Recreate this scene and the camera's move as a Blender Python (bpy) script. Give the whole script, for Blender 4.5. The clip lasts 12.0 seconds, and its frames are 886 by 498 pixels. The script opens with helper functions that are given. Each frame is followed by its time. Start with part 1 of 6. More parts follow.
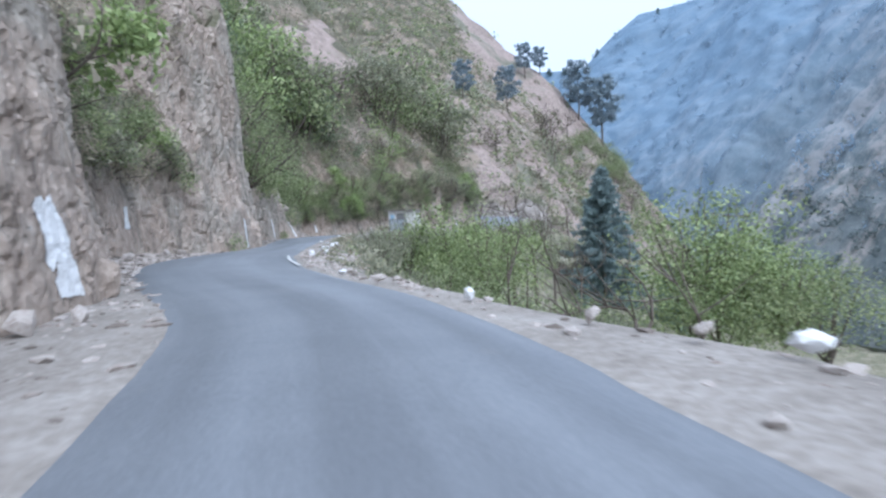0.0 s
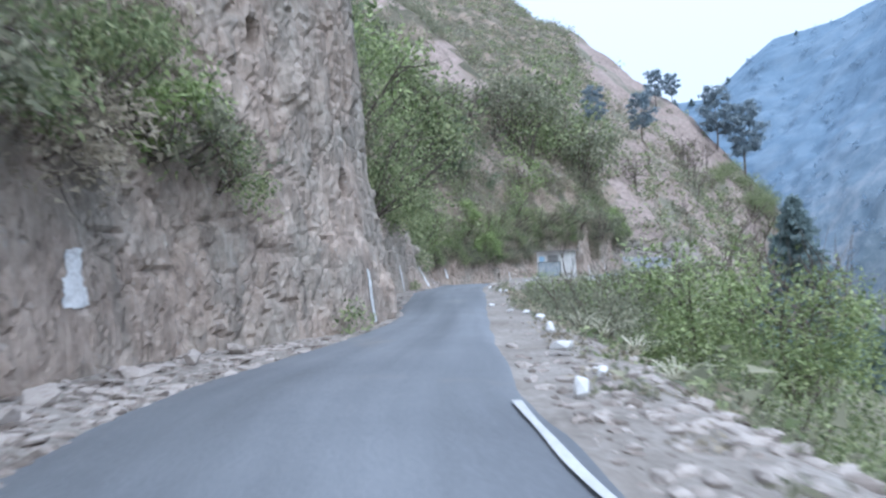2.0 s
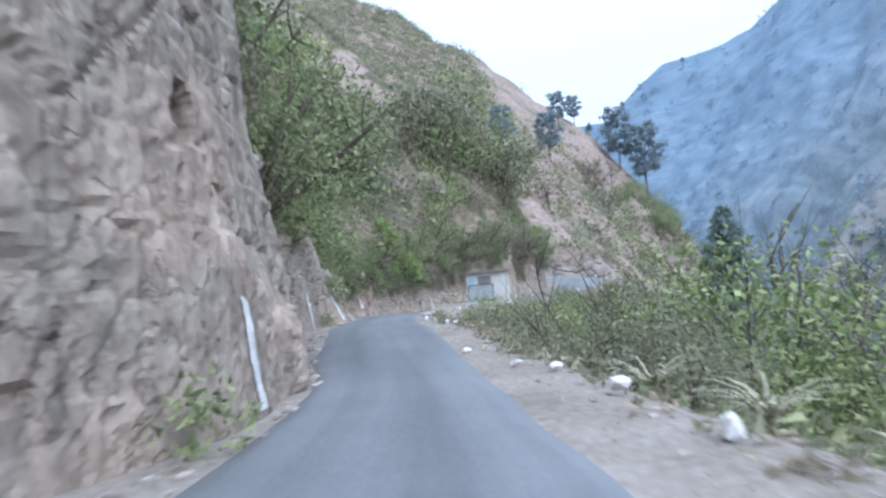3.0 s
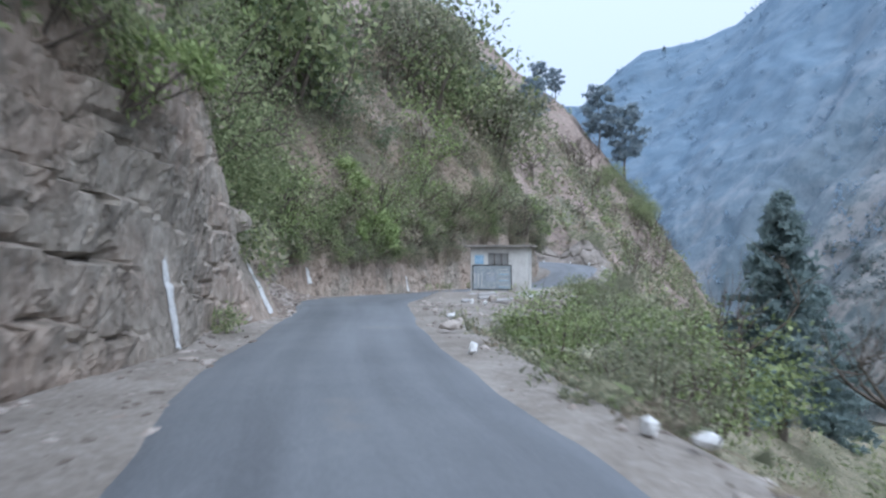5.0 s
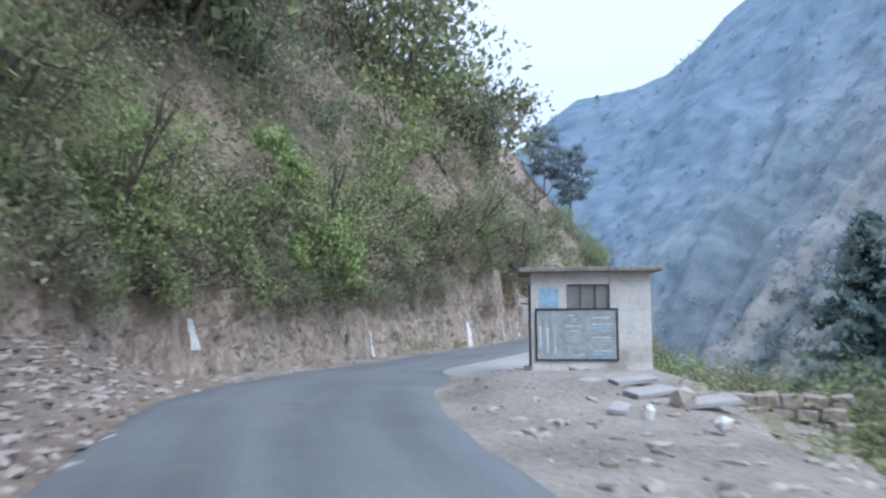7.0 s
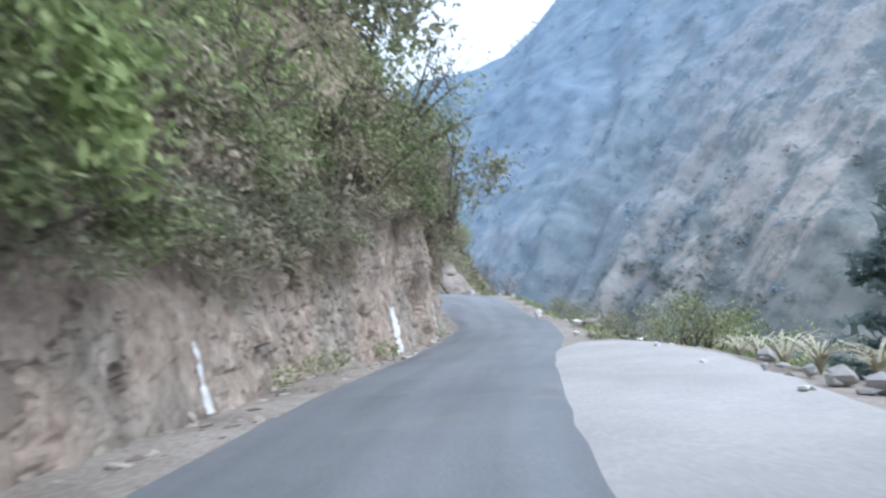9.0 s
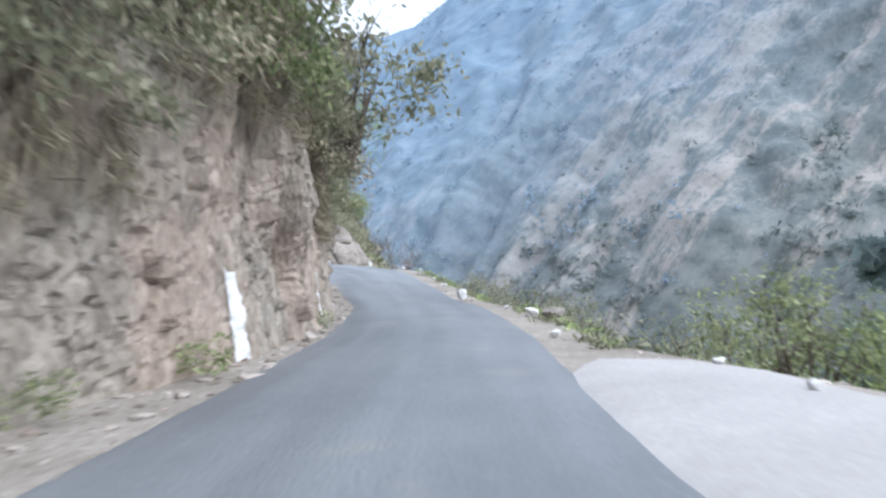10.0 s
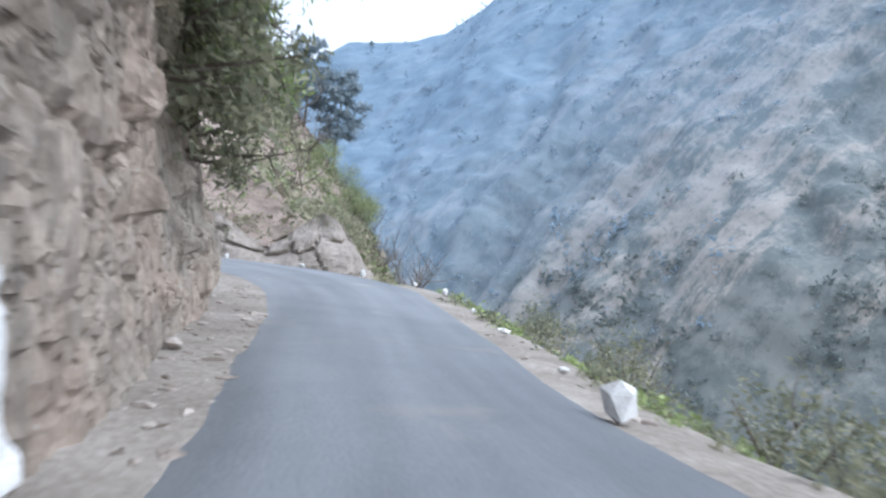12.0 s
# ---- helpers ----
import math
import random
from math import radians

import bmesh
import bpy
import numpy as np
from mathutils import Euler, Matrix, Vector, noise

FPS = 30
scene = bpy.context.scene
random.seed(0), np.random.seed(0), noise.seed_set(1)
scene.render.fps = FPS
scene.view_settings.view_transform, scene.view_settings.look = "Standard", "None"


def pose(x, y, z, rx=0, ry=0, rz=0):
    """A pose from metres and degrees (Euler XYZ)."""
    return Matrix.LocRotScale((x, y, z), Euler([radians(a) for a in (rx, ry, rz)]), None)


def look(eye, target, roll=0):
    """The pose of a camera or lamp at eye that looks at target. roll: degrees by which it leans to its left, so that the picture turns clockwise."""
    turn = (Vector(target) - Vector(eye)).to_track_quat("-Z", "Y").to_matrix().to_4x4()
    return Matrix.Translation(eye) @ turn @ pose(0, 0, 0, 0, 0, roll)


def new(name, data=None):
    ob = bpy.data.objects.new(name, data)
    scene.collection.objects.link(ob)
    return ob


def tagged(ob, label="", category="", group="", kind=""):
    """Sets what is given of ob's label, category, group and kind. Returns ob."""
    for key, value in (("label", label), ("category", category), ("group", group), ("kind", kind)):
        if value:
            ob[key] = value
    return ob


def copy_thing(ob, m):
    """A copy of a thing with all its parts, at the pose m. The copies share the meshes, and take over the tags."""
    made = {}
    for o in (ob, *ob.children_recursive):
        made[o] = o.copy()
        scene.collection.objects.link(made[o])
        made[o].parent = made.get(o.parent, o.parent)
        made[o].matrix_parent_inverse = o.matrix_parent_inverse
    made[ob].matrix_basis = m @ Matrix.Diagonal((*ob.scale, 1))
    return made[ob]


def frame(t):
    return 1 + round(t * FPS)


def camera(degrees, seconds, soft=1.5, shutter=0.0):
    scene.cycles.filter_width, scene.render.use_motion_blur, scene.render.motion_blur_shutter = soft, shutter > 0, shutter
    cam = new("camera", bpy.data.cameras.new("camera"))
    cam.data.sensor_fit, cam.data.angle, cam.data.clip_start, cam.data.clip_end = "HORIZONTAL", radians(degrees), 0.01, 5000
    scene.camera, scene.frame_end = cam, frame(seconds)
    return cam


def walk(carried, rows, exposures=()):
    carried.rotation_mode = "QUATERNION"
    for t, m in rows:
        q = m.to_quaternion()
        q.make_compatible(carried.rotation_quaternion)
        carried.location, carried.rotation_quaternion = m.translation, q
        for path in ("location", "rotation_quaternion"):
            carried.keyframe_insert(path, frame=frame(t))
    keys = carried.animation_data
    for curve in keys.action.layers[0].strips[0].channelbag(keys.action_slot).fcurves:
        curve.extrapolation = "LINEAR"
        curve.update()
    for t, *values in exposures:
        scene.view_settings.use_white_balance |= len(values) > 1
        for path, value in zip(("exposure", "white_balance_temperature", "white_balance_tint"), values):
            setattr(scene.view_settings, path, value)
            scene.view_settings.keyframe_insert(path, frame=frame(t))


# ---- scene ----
cam = camera(64.0, 12.0, 2.4, 0.4)
PATH = [
    (0, (0.274, -0.453, 1.02), (0.277, 1.546, 0.934), -2.5),
    (0.5, (-0.471, 3.337, 1.102), (-0.47, 5.337, 1.052), -4.1),
    (1, (-1.552, 7.008, 1.233), (-1.705, 9.002, 1.252), -1.2),
    (1.5, (-2.745, 10.676, 1.332), (-3.027, 12.656, 1.347), -1.9),
    (2, (-4.044, 14.536, 1.422), (-4.349, 16.512, 1.465), -2.8),
    (2.5, (-5.184, 18.671, 1.404), (-5.465, 20.651, 1.424), -3.2),
    (3, (-6.039, 23.178, 1.316), (-6.074, 25.175, 1.42), -5.2),
    (5, (-8.591, 41.73, 1.501), (-8.495, 43.728, 1.527), 0.1),
    (5.5, (-8.975, 46.583, 1.413), (-8.849, 48.578, 1.475), -0.6),
    (6, (-9.437, 51.449, 1.307), (-9.276, 53.442, 1.368), -1.7),
    (6.5, (-9.976, 56.104, 1.254), (-9.763, 58.088, 1.392), -0.9),
    (8.3, (-10.317, 72.843, 0.947), (-9.825, 74.773, 1.124), -2.6),
    (8.5, (-10.118, 74.742, 0.913), (-9.602, 76.666, 1.087), -3.1),
    (9, (-9.118, 79.521, 0.719), (-8.392, 81.381, 0.847), -4.4),
    (9.5, (-7.593, 84.219, 0.557), (-6.737, 86.026, 0.62), -3.5),
    (10, (-5.484, 88.886, 0.477), (-4.493, 90.623, 0.525), -1.0),
    (10.5, (-3.206, 93.47, 0.401), (-2.214, 95.199, 0.566), 3.8),
    (11, (-0.81, 97.856, 0.37), (0.259, 99.54, 0.519), 2.0),
    (11.5, (1.275, 102.097, 0.401), (2.218, 103.856, 0.532), 4.0),
    (12, (2.991, 106.31, 0.529), (3.955, 108.06, 0.626), 4.4),
]
walk(cam, [(t, look(eye, target, roll)) for t, eye, target, roll in PATH], [(t, stops, kelvin, 7) for t, stops, kelvin in ((0, 0.85, 5110), (1.5, 0.86, 5090), (2, 0.88, 5040), (3, 0.94, 5090), (5, 0.58, 5190), (5.5, 0.95, 5190), (6, 1.0, 5190), (6.5, 0.72, 5140), (8.3, 0.98, 5340), (9.5, 1.07, 5440), (10.5, 1.24, 5640), (11, 1.18, 5600), (12, 1.06, 5470))])

# ---- world, sun, exposure ----
world = bpy.data.worlds.new("sky")
world.use_nodes = True
wn = world.node_tree
sky = wn.nodes.new("ShaderNodeTexSky")
sky.sky_type, sky.sun_disc = "NISHITA", False
sky.sun_elevation, sky.sun_rotation = radians(48), radians(150)
sky.altitude, sky.air_density, sky.dust_density, sky.ozone_density = 900, 1.0, 7.0, 1.2
wn.nodes["Background"].inputs[1].default_value = 0.05
wn.links.new(sky.outputs[0], wn.nodes["Background"].inputs[0])
veil = wn.nodes.new("ShaderNodeBackground")
veil.inputs[0].default_value = (1.0, 0.968, 0.965, 1)
# an overcast dome: three times as bright overhead as at the horizon
way = wn.nodes.new("ShaderNodeTexCoord")
split = wn.nodes.new("ShaderNodeSeparateXYZ")
wn.links.new(way.outputs["Generated"], split.inputs[0])
dome = wn.nodes.new("ShaderNodeMapRange")
dome.inputs["From Min"].default_value, dome.inputs["From Max"].default_value = 0.0, 1.0
dome.inputs["To Min"].default_value, dome.inputs["To Max"].default_value = 0.38, 0.88
wn.links.new(split.outputs[2], dome.inputs["Value"])
wn.links.new(dome.outputs[0], veil.inputs[1])
both = wn.nodes.new("ShaderNodeAddShader")
wn.links.new(wn.nodes["Background"].outputs[0], both.inputs[0])
wn.links.new(veil.outputs[0], both.inputs[1])
wn.links.new(both.outputs[0], wn.nodes["World Output"].inputs[0])
scene.world = world
sun = new("sun", bpy.data.lights.new("sun", "SUN"))
sun.data.energy, sun.data.angle, sun.data.color = 1.1, radians(60), (1.0, 0.95, 0.88)
sun.matrix_world = look((45, -78, 100), (0, 0, 0))


# ---- numbers: noise on arrays ----
def lattice(ix, iy, iz, seed):
    h = (ix * 374761393 + iy * 668265263 + iz * 2147483647 + seed * 1274126177) & 0xFFFFFFFF
    h = ((h ^ (h >> 13)) * 1103515245 + 12345) & 0xFFFFFFFF
    h = ((h ^ (h >> 16)) * 2654435761) & 0xFFFFFFFF
    return (h ^ (h >> 15)) / 4294967295.0


def smooth_noise(p, seed=0):
    i = np.floor(p).astype(np.int64)
    f = p - i
    f = f * f * (3 - 2 * f)
    out = 0
    for dx in (0, 1):
        for dy in (0, 1):
            for dz in (0, 1):
                w = (f[:, 0] if dx else 1 - f[:, 0]) * (f[:, 1] if dy else 1 - f[:, 1]) * (f[:, 2] if dz else 1 - f[:, 2])
                out = out + w * lattice(i[:, 0] + dx, i[:, 1] + dy, i[:, 2] + dz, seed)
    return out * 2 - 1


def fbm(p, octaves=4, seed=0):
    out, amp = 0, 0.5
    for o in range(octaves):
        out = out + amp * smooth_noise(p * 2.0**o, seed + o * 17)
        amp *= 0.5
    return out


def blocks(p, seed=0, tilt=0.6):
    """Faceted blocks: every cell has its own height and tilt. Returns the height, and the distance from the joint beside it."""
    i = np.floor(p).astype(np.int64)
    best, second = np.full(len(p), 1e9), np.full(len(p), 1e9)
    val, weight = np.zeros(len(p)), np.zeros(len(p)) + 1e-9
    for dx in (-1, 0, 1):
        for dy in (-1, 0, 1):
            for dz in (-1, 0, 1):
                c = i + np.array((dx, dy, dz))
                r = [lattice(c[:, 0], c[:, 1], c[:, 2], seed + k) for k in range(7)]
                q = p - (c + np.stack(r[:3], 1))
                d = np.sqrt((q * q).sum(1))
                v = r[3] * 2 - 1 + tilt * (q[:, 0] * (r[4] * 4 - 2) + q[:, 1] * (r[6] * 4 - 2) + q[:, 2] * (r[5] * 3 - 0.6))
                second = np.where(d < best, best, np.minimum(second, d))
                best = np.minimum(best, d)
                w = np.exp(-d * 120)
                val += w * v
                weight += w
    return val / weight, second - best


def spline(points, step):
    """A smooth line through the points, resampled at even steps."""
    p = np.array(points, float)
    p = np.vstack([2 * p[0] - p[1], p, 2 * p[-1] - p[-2]])
    out = []
    for a, b, c, d in zip(p[:-3], p[1:-2], p[2:-1], p[3:]):
        for t in np.linspace(0, 1, 24, endpoint=False):
            out.append(0.5 * (2 * b + (c - a) * t + (2 * a - 5 * b + 4 * c - d) * t * t + (3 * b - a - 3 * c + d) * t**3))
    out = np.array(out + [p[-2]])
    run = np.r_[0, np.cumsum(np.linalg.norm(np.diff(out[:, :2], axis=0), axis=1))]
    s = np.linspace(0, run[-1], max(2, int(run[-1] / step)))
    return np.stack([np.interp(s, run, out[:, k]) for k in range(out.shape[1])], 1)


def even(points, n):
    p = np.array(points, float)
    run = np.r_[0, np.cumsum(np.linalg.norm(np.diff(p, axis=0), axis=1))]
    s = np.linspace(0, run[-1], n)
    return np.stack([np.interp(s, run, p[:, k]) for k in range(p.shape[1])], 1)


ROAD_Y = (-60, 0, 20, 45, 56, 65, 73, 80, 88, 100, 112, 122, 130, 140, 150, 170)
ROAD_Z = (-0.9, -0.3, 0.05, 0.08, -0.05, -0.15, -0.38, -0.6, -0.82, -0.92, -0.85, -0.45, 0.15, 0.75, 1.3, 1.6)


def road_z(y):
    return np.interp(y, ROAD_Y, ROAD_Z)


# ---- meshes ----
def mesh_of(name, verts, faces, mat=None, smooth=False):
    me = bpy.data.meshes.new(name)
    verts = np.asarray(verts, np.float32)
    faces = np.asarray(faces, np.int32)
    k = faces.shape[1]
    me.vertices.add(len(verts))
    me.vertices.foreach_set("co", verts.ravel())
    me.loops.add(faces.size)
    me.loops.foreach_set("vertex_index", faces.ravel())
    me.polygons.add(len(faces))
    me.polygons.foreach_set("loop_start", np.arange(0, faces.size, k, dtype=np.int32))
    me.polygons.foreach_set("loop_total", np.full(len(faces), k, np.int32))
    me.polygons.foreach_set("use_smooth", np.full(len(faces), smooth))
    me.update(calc_edges=True)
    if mat:
        me.materials.append(mat)
    return me


def grid_faces(n, m):
    a = (np.arange(n - 1)[:, None] * m + np.arange(m - 1)[None]).ravel()
    return np.stack([a, a + m, a + m + 1, a + 1], 1)


def grid_ob(name, g, mat, smooth=True, flip=False):
    n, m = g.shape[:2]
    f = grid_faces(n, m)
    return new(name, mesh_of(name, g.reshape(-1, 3), f[:, ::-1] if flip else f, mat, smooth))


def part(name, bm, mat, parent=None, label="", smooth=False):
    me = bpy.data.meshes.new(name)
    bm.to_mesh(me)
    bm.free()
    me.polygons.foreach_set("use_smooth", [smooth] * len(me.polygons))
    me.materials.append(mat)
    ob = new(name, me)
    ob.parent = parent
    return tagged(ob, label)


def box(size, at=(0, 0, 0), bevel=0.0, jitter=0.0, turn=None):
    bm = bmesh.new()
    bmesh.ops.create_cube(bm, size=1)
    for v in bm.verts:
        v.co = Vector([v.co[i] * size[i] for i in range(3)])
    if bevel:
        bmesh.ops.bevel(bm, geom=bm.edges[:], offset=bevel, segments=1, affect="EDGES")
    for v in bm.verts:
        if jitter:
            v.co += Vector([random.uniform(-jitter, jitter) for _ in range(3)])
        if turn:
            v.co = turn @ v.co
        v.co += Vector(at)
    return bm


# ---- materials ----
def material(name, colours, scale=1.0, rough=0.9, bump=0.3, fine=12.0, spec=0.3, stretch=(1, 1, 1), island=0.0, translucent=0.0, spots=None, cells=0.0, turn=0.0, tracks=False):
    m = bpy.data.materials.new(name)
    m.use_nodes = True
    n, l = m.node_tree.nodes, m.node_tree.links
    b = n["Principled BSDF"]
    b.inputs["Specular IOR Level"].default_value = spec
    tc = n.new("ShaderNodeTexCoord")
    mp = n.new("ShaderNodeMapping")
    mp.inputs["Scale"].default_value = stretch
    mp.inputs["Rotation"].default_value = (0, 0, radians(turn))
    l.new(tc.outputs["Object"], mp.inputs[0])
    big = n.new("ShaderNodeTexNoise")
    big.inputs["Scale"].default_value, big.inputs["Detail"].default_value, big.inputs["Roughness"].default_value = scale, 6, 0.62
    small = n.new("ShaderNodeTexNoise")
    small.inputs["Scale"].default_value, small.inputs["Detail"].default_value = scale * fine, 4
    for t in (big, small):
        l.new(mp.outputs[0], t.inputs["Vector"])
    mix = n.new("ShaderNodeMath")
    mix.operation = "MULTIPLY_ADD"
    mix.inputs[1].default_value = 0.45
    l.new(small.outputs["Fac"], mix.inputs[0])
    sc = n.new("ShaderNodeMath")
    sc.operation = "MULTIPLY"
    sc.inputs[1].default_value = 0.55
    l.new(big.outputs["Fac"], sc.inputs[0])
    l.new(sc.outputs[0], mix.inputs[2])
    value = mix.outputs[0]
    if island:
        geo = n.new("ShaderNodeNewGeometry")
        add = n.new("ShaderNodeMath")
        add.operation = "MULTIPLY_ADD"
        add.inputs[1].default_value = island
        l.new(geo.outputs["Random Per Island"], add.inputs[0])
        sub = n.new("ShaderNodeMath")
        sub.operation = "SUBTRACT"
        sub.inputs[1].default_value = island / 2
        l.new(value, sub.inputs[0])
        l.new(sub.outputs[0], add.inputs[2])
        value = add.outputs[0]
    ramp = n.new("ShaderNodeValToRGB")
    e = ramp.color_ramp.elements
    lo, hi = 0.33, 0.67
    while len(e) < len(colours):
        e.new(0.5)
    for i, c in enumerate(colours):
        e[i].position = lo + (hi - lo) * i / (len(colours) - 1)
        e[i].color = (*c, 1)
    l.new(value, ramp.inputs[0])
    colour = ramp.outputs[0]
    if spots:
        sn = n.new("ShaderNodeTexNoise")
        sn.inputs["Scale"].default_value, sn.inputs["Detail"].default_value = spots[1], 5
        l.new(mp.outputs[0], sn.inputs["Vector"])
        sr = n.new("ShaderNodeValToRGB")
        sr.color_ramp.elements[0].position, sr.color_ramp.elements[1].position = spots[2], spots[2] + 0.1
        l.new(sn.outputs["Fac"], sr.inputs[0])
        mx = n.new("ShaderNodeMix")
        mx.data_type = "RGBA"
        l.new(sr.outputs[0], mx.inputs[0])
        l.new(colour, mx.inputs[6])
        mx.inputs[7].default_value = (*spots[0], 1)
        colour = mx.outputs[2]
    relief = small.outputs["Fac"]
    if cells:
        vo = n.new("ShaderNodeTexVoronoi")
        vo.inputs["Scale"].default_value = cells
        l.new(mp.outputs[0], vo.inputs["Vector"])
        hs_ = n.new("ShaderNodeHueSaturation")
        sx = n.new("ShaderNodeSeparateXYZ")
        l.new(vo.outputs["Color"], sx.inputs[0])
        mr = n.new("ShaderNodeMapRange")
        mr.inputs["To Min"].default_value, mr.inputs["To Max"].default_value = 0.72, 1.25
        l.new(sx.outputs[0], mr.inputs["Value"])
        l.new(mr.outputs[0], hs_.inputs["Value"])
        l.new(colour, hs_.inputs["Color"])
        colour = hs_.outputs[0]
        wv = n.new("ShaderNodeMixRGB")
        wv.inputs[0].default_value = 0.12
        l.new(mp.outputs[0], wv.inputs[1])
        l.new(small.outputs["Color"], wv.inputs[2])
        chip = n.new("ShaderNodeTexVoronoi")
        chip.inputs["Scale"].default_value = cells * 4.5
        l.new(wv.outputs[0], chip.inputs["Vector"])
        ht_ = n.new("ShaderNodeMath")
        ht_.operation = "MULTIPLY_ADD"
        ht_.inputs[1].default_value = 0.9
        l.new(chip.outputs["Distance"], ht_.inputs[0])
        l.new(small.outputs["Fac"], ht_.inputs[2])
        relief = ht_.outputs[0]
    if tracks:
        um = n.new("ShaderNodeMapping")
        um.inputs["Scale"].default_value = (1.3, 0.07, 1)
        l.new(tc.outputs["UV"], um.inputs[0])
        ut = n.new("ShaderNodeTexNoise")
        ut.inputs["Scale"].default_value, ut.inputs["Detail"].default_value = 1.0, 3
        l.new(um.outputs[0], ut.inputs["Vector"])
        ur = n.new("ShaderNodeMapRange")
        ur.inputs[1].default_value, ur.inputs[2].default_value, ur.inputs[3].default_value, ur.inputs[4].default_value = 0.35, 0.65, 0.82, 1.18
        l.new(ut.outputs["Fac"], ur.inputs[0])
        uh = n.new("ShaderNodeHueSaturation")
        l.new(ur.outputs[0], uh.inputs["Value"])
        l.new(colour, uh.inputs["Color"])
        colour = uh.outputs[0]
    l.new(colour, b.inputs["Base Color"])
    b.inputs["Roughness"].default_value = rough
    if bump:
        bp = n.new("ShaderNodeBump")
        bp.inputs["Strength"].default_value, bp.inputs["Distance"].default_value = bump, 0.6 / max(scale, 0.02) / fine
        l.new(relief, bp.inputs["Height"])
        l.new(bp.outputs[0], b.inputs["Normal"])
    if translucent:
        tr = n.new("ShaderNodeBsdfTranslucent")
        l.new(colour, tr.inputs[0])
        ms = n.new("ShaderNodeMixShader")
        ms.inputs[0].default_value = translucent
        l.new(b.outputs[0], ms.inputs[1])
        l.new(tr.outputs[0], ms.inputs[2])
        l.new(ms.outputs[0], n["Material Output"].inputs[0])
    return m


def rock_material():
    """Jointed grey and tan rock: tone patches, a tint for every block, rain stains down the face, chipped relief."""
    m = bpy.data.materials.new("rock")
    m.use_nodes = True
    n, l = m.node_tree.nodes, m.node_tree.links
    b = n["Principled BSDF"]
    b.inputs["Specular IOR Level"].default_value, b.inputs["Roughness"].default_value = 0.25, 0.9
    tc = n.new("ShaderNodeTexCoord")

    def noise_(scale, detail, rough, stretch=(1, 1, 1), out="Fac", source=None):
        mp = n.new("ShaderNodeMapping")
        mp.inputs["Scale"].default_value = stretch
        l.new(source or tc.outputs["Object"], mp.inputs[0])
        t = n.new("ShaderNodeTexNoise")
        t.inputs["Scale"].default_value, t.inputs["Detail"].default_value, t.inputs["Roughness"].default_value = scale, detail, rough
        l.new(mp.outputs[0], t.inputs["Vector"])
        return t.outputs[out]

    def ramp_(value, stops):
        r = n.new("ShaderNodeValToRGB")
        e = r.color_ramp.elements
        while len(e) < len(stops):
            e.new(0.5)
        for k, (at, c) in enumerate(stops):
            e[k].position, e[k].color = at, (*c, 1)
        l.new(value, r.inputs[0])
        return r.outputs[0]

    def mix_(fac, x, y, mode="MIX"):
        k = n.new("ShaderNodeMix")
        k.data_type, k.blend_type = "RGBA", mode
        if isinstance(fac, float):
            k.inputs[0].default_value = fac
        else:
            l.new(fac, k.inputs[0])
        for i, v in ((6, x), (7, y)):
            if isinstance(v, tuple):
                k.inputs[i].default_value = (*v, 1)
            else:
                l.new(v, k.inputs[i])
        return k.outputs[2]

    def math_(op, x, y, z=None):
        k = n.new("ShaderNodeMath")
        k.operation = op
        for i, v in enumerate((x, y, z)):
            if isinstance(v, (int, float)):
                k.inputs[i].default_value = v
            elif v is not None:
                l.new(v, k.inputs[i])
        return k.outputs[0]

    grain = noise_(2.4, 9, 0.72, (1, 1, 0.7))
    grey = ramp_(grain, ((0.3, (0.155, 0.136, 0.114)), (0.46, (0.295, 0.261, 0.222)), (0.6, (0.41, 0.368, 0.317)), (0.75, (0.53, 0.482, 0.424))))
    tan = ramp_(grain, ((0.3, (0.185, 0.147, 0.12)), (0.46, (0.335, 0.273, 0.226)), (0.6, (0.445, 0.37, 0.31)), (0.75, (0.56, 0.485, 0.418))))
    patch = ramp_(noise_(0.3, 4, 0.6), ((0.4, (0, 0, 0)), (0.54, (1, 1, 1))))
    colour = mix_(patch, grey, tan)
    warped = mix_(0.05, tc.outputs["Object"], noise_(1.2, 3, 0.6, out="Color"))
    mp = n.new("ShaderNodeMapping")
    mp.inputs["Rotation"].default_value, mp.inputs["Scale"].default_value = (0.35, 0.5, 0.3), (1.5, 1.3, 0.8)
    l.new(warped, mp.inputs[0])
    cell = n.new("ShaderNodeTexVoronoi")
    cell.inputs["Scale"].default_value = 1.5
    l.new(mp.outputs[0], cell.inputs["Vector"])
    sx = n.new("ShaderNodeSeparateXYZ")
    l.new(cell.outputs["Color"], sx.inputs[0])
    tint = n.new("ShaderNodeMapRange")
    tint.inputs["To Min"].default_value, tint.inputs["To Max"].default_value = 0.93, 1.06
    l.new(sx.outputs[0], tint.inputs["Value"])
    hv = n.new("ShaderNodeHueSaturation")
    l.new(tint.outputs[0], hv.inputs["Value"])
    l.new(colour, hv.inputs["Color"])
    stain = ramp_(noise_(1.0, 6, 0.66, (1.1, 1.1, 0.35)), ((0.54, (0, 0, 0)), (0.68, (0.6, 0.6, 0.6))))
    colour = mix_(stain, hv.outputs[0], (0.16, 0.15, 0.13))
    lichen = ramp_(noise_(5.5, 4, 0.7), ((0.63, (0, 0, 0)), (0.68, (0.6, 0.6, 0.6))))
    colour = mix_(lichen, colour, (0.43, 0.41, 0.38))
    chip = n.new("ShaderNodeTexVoronoi")
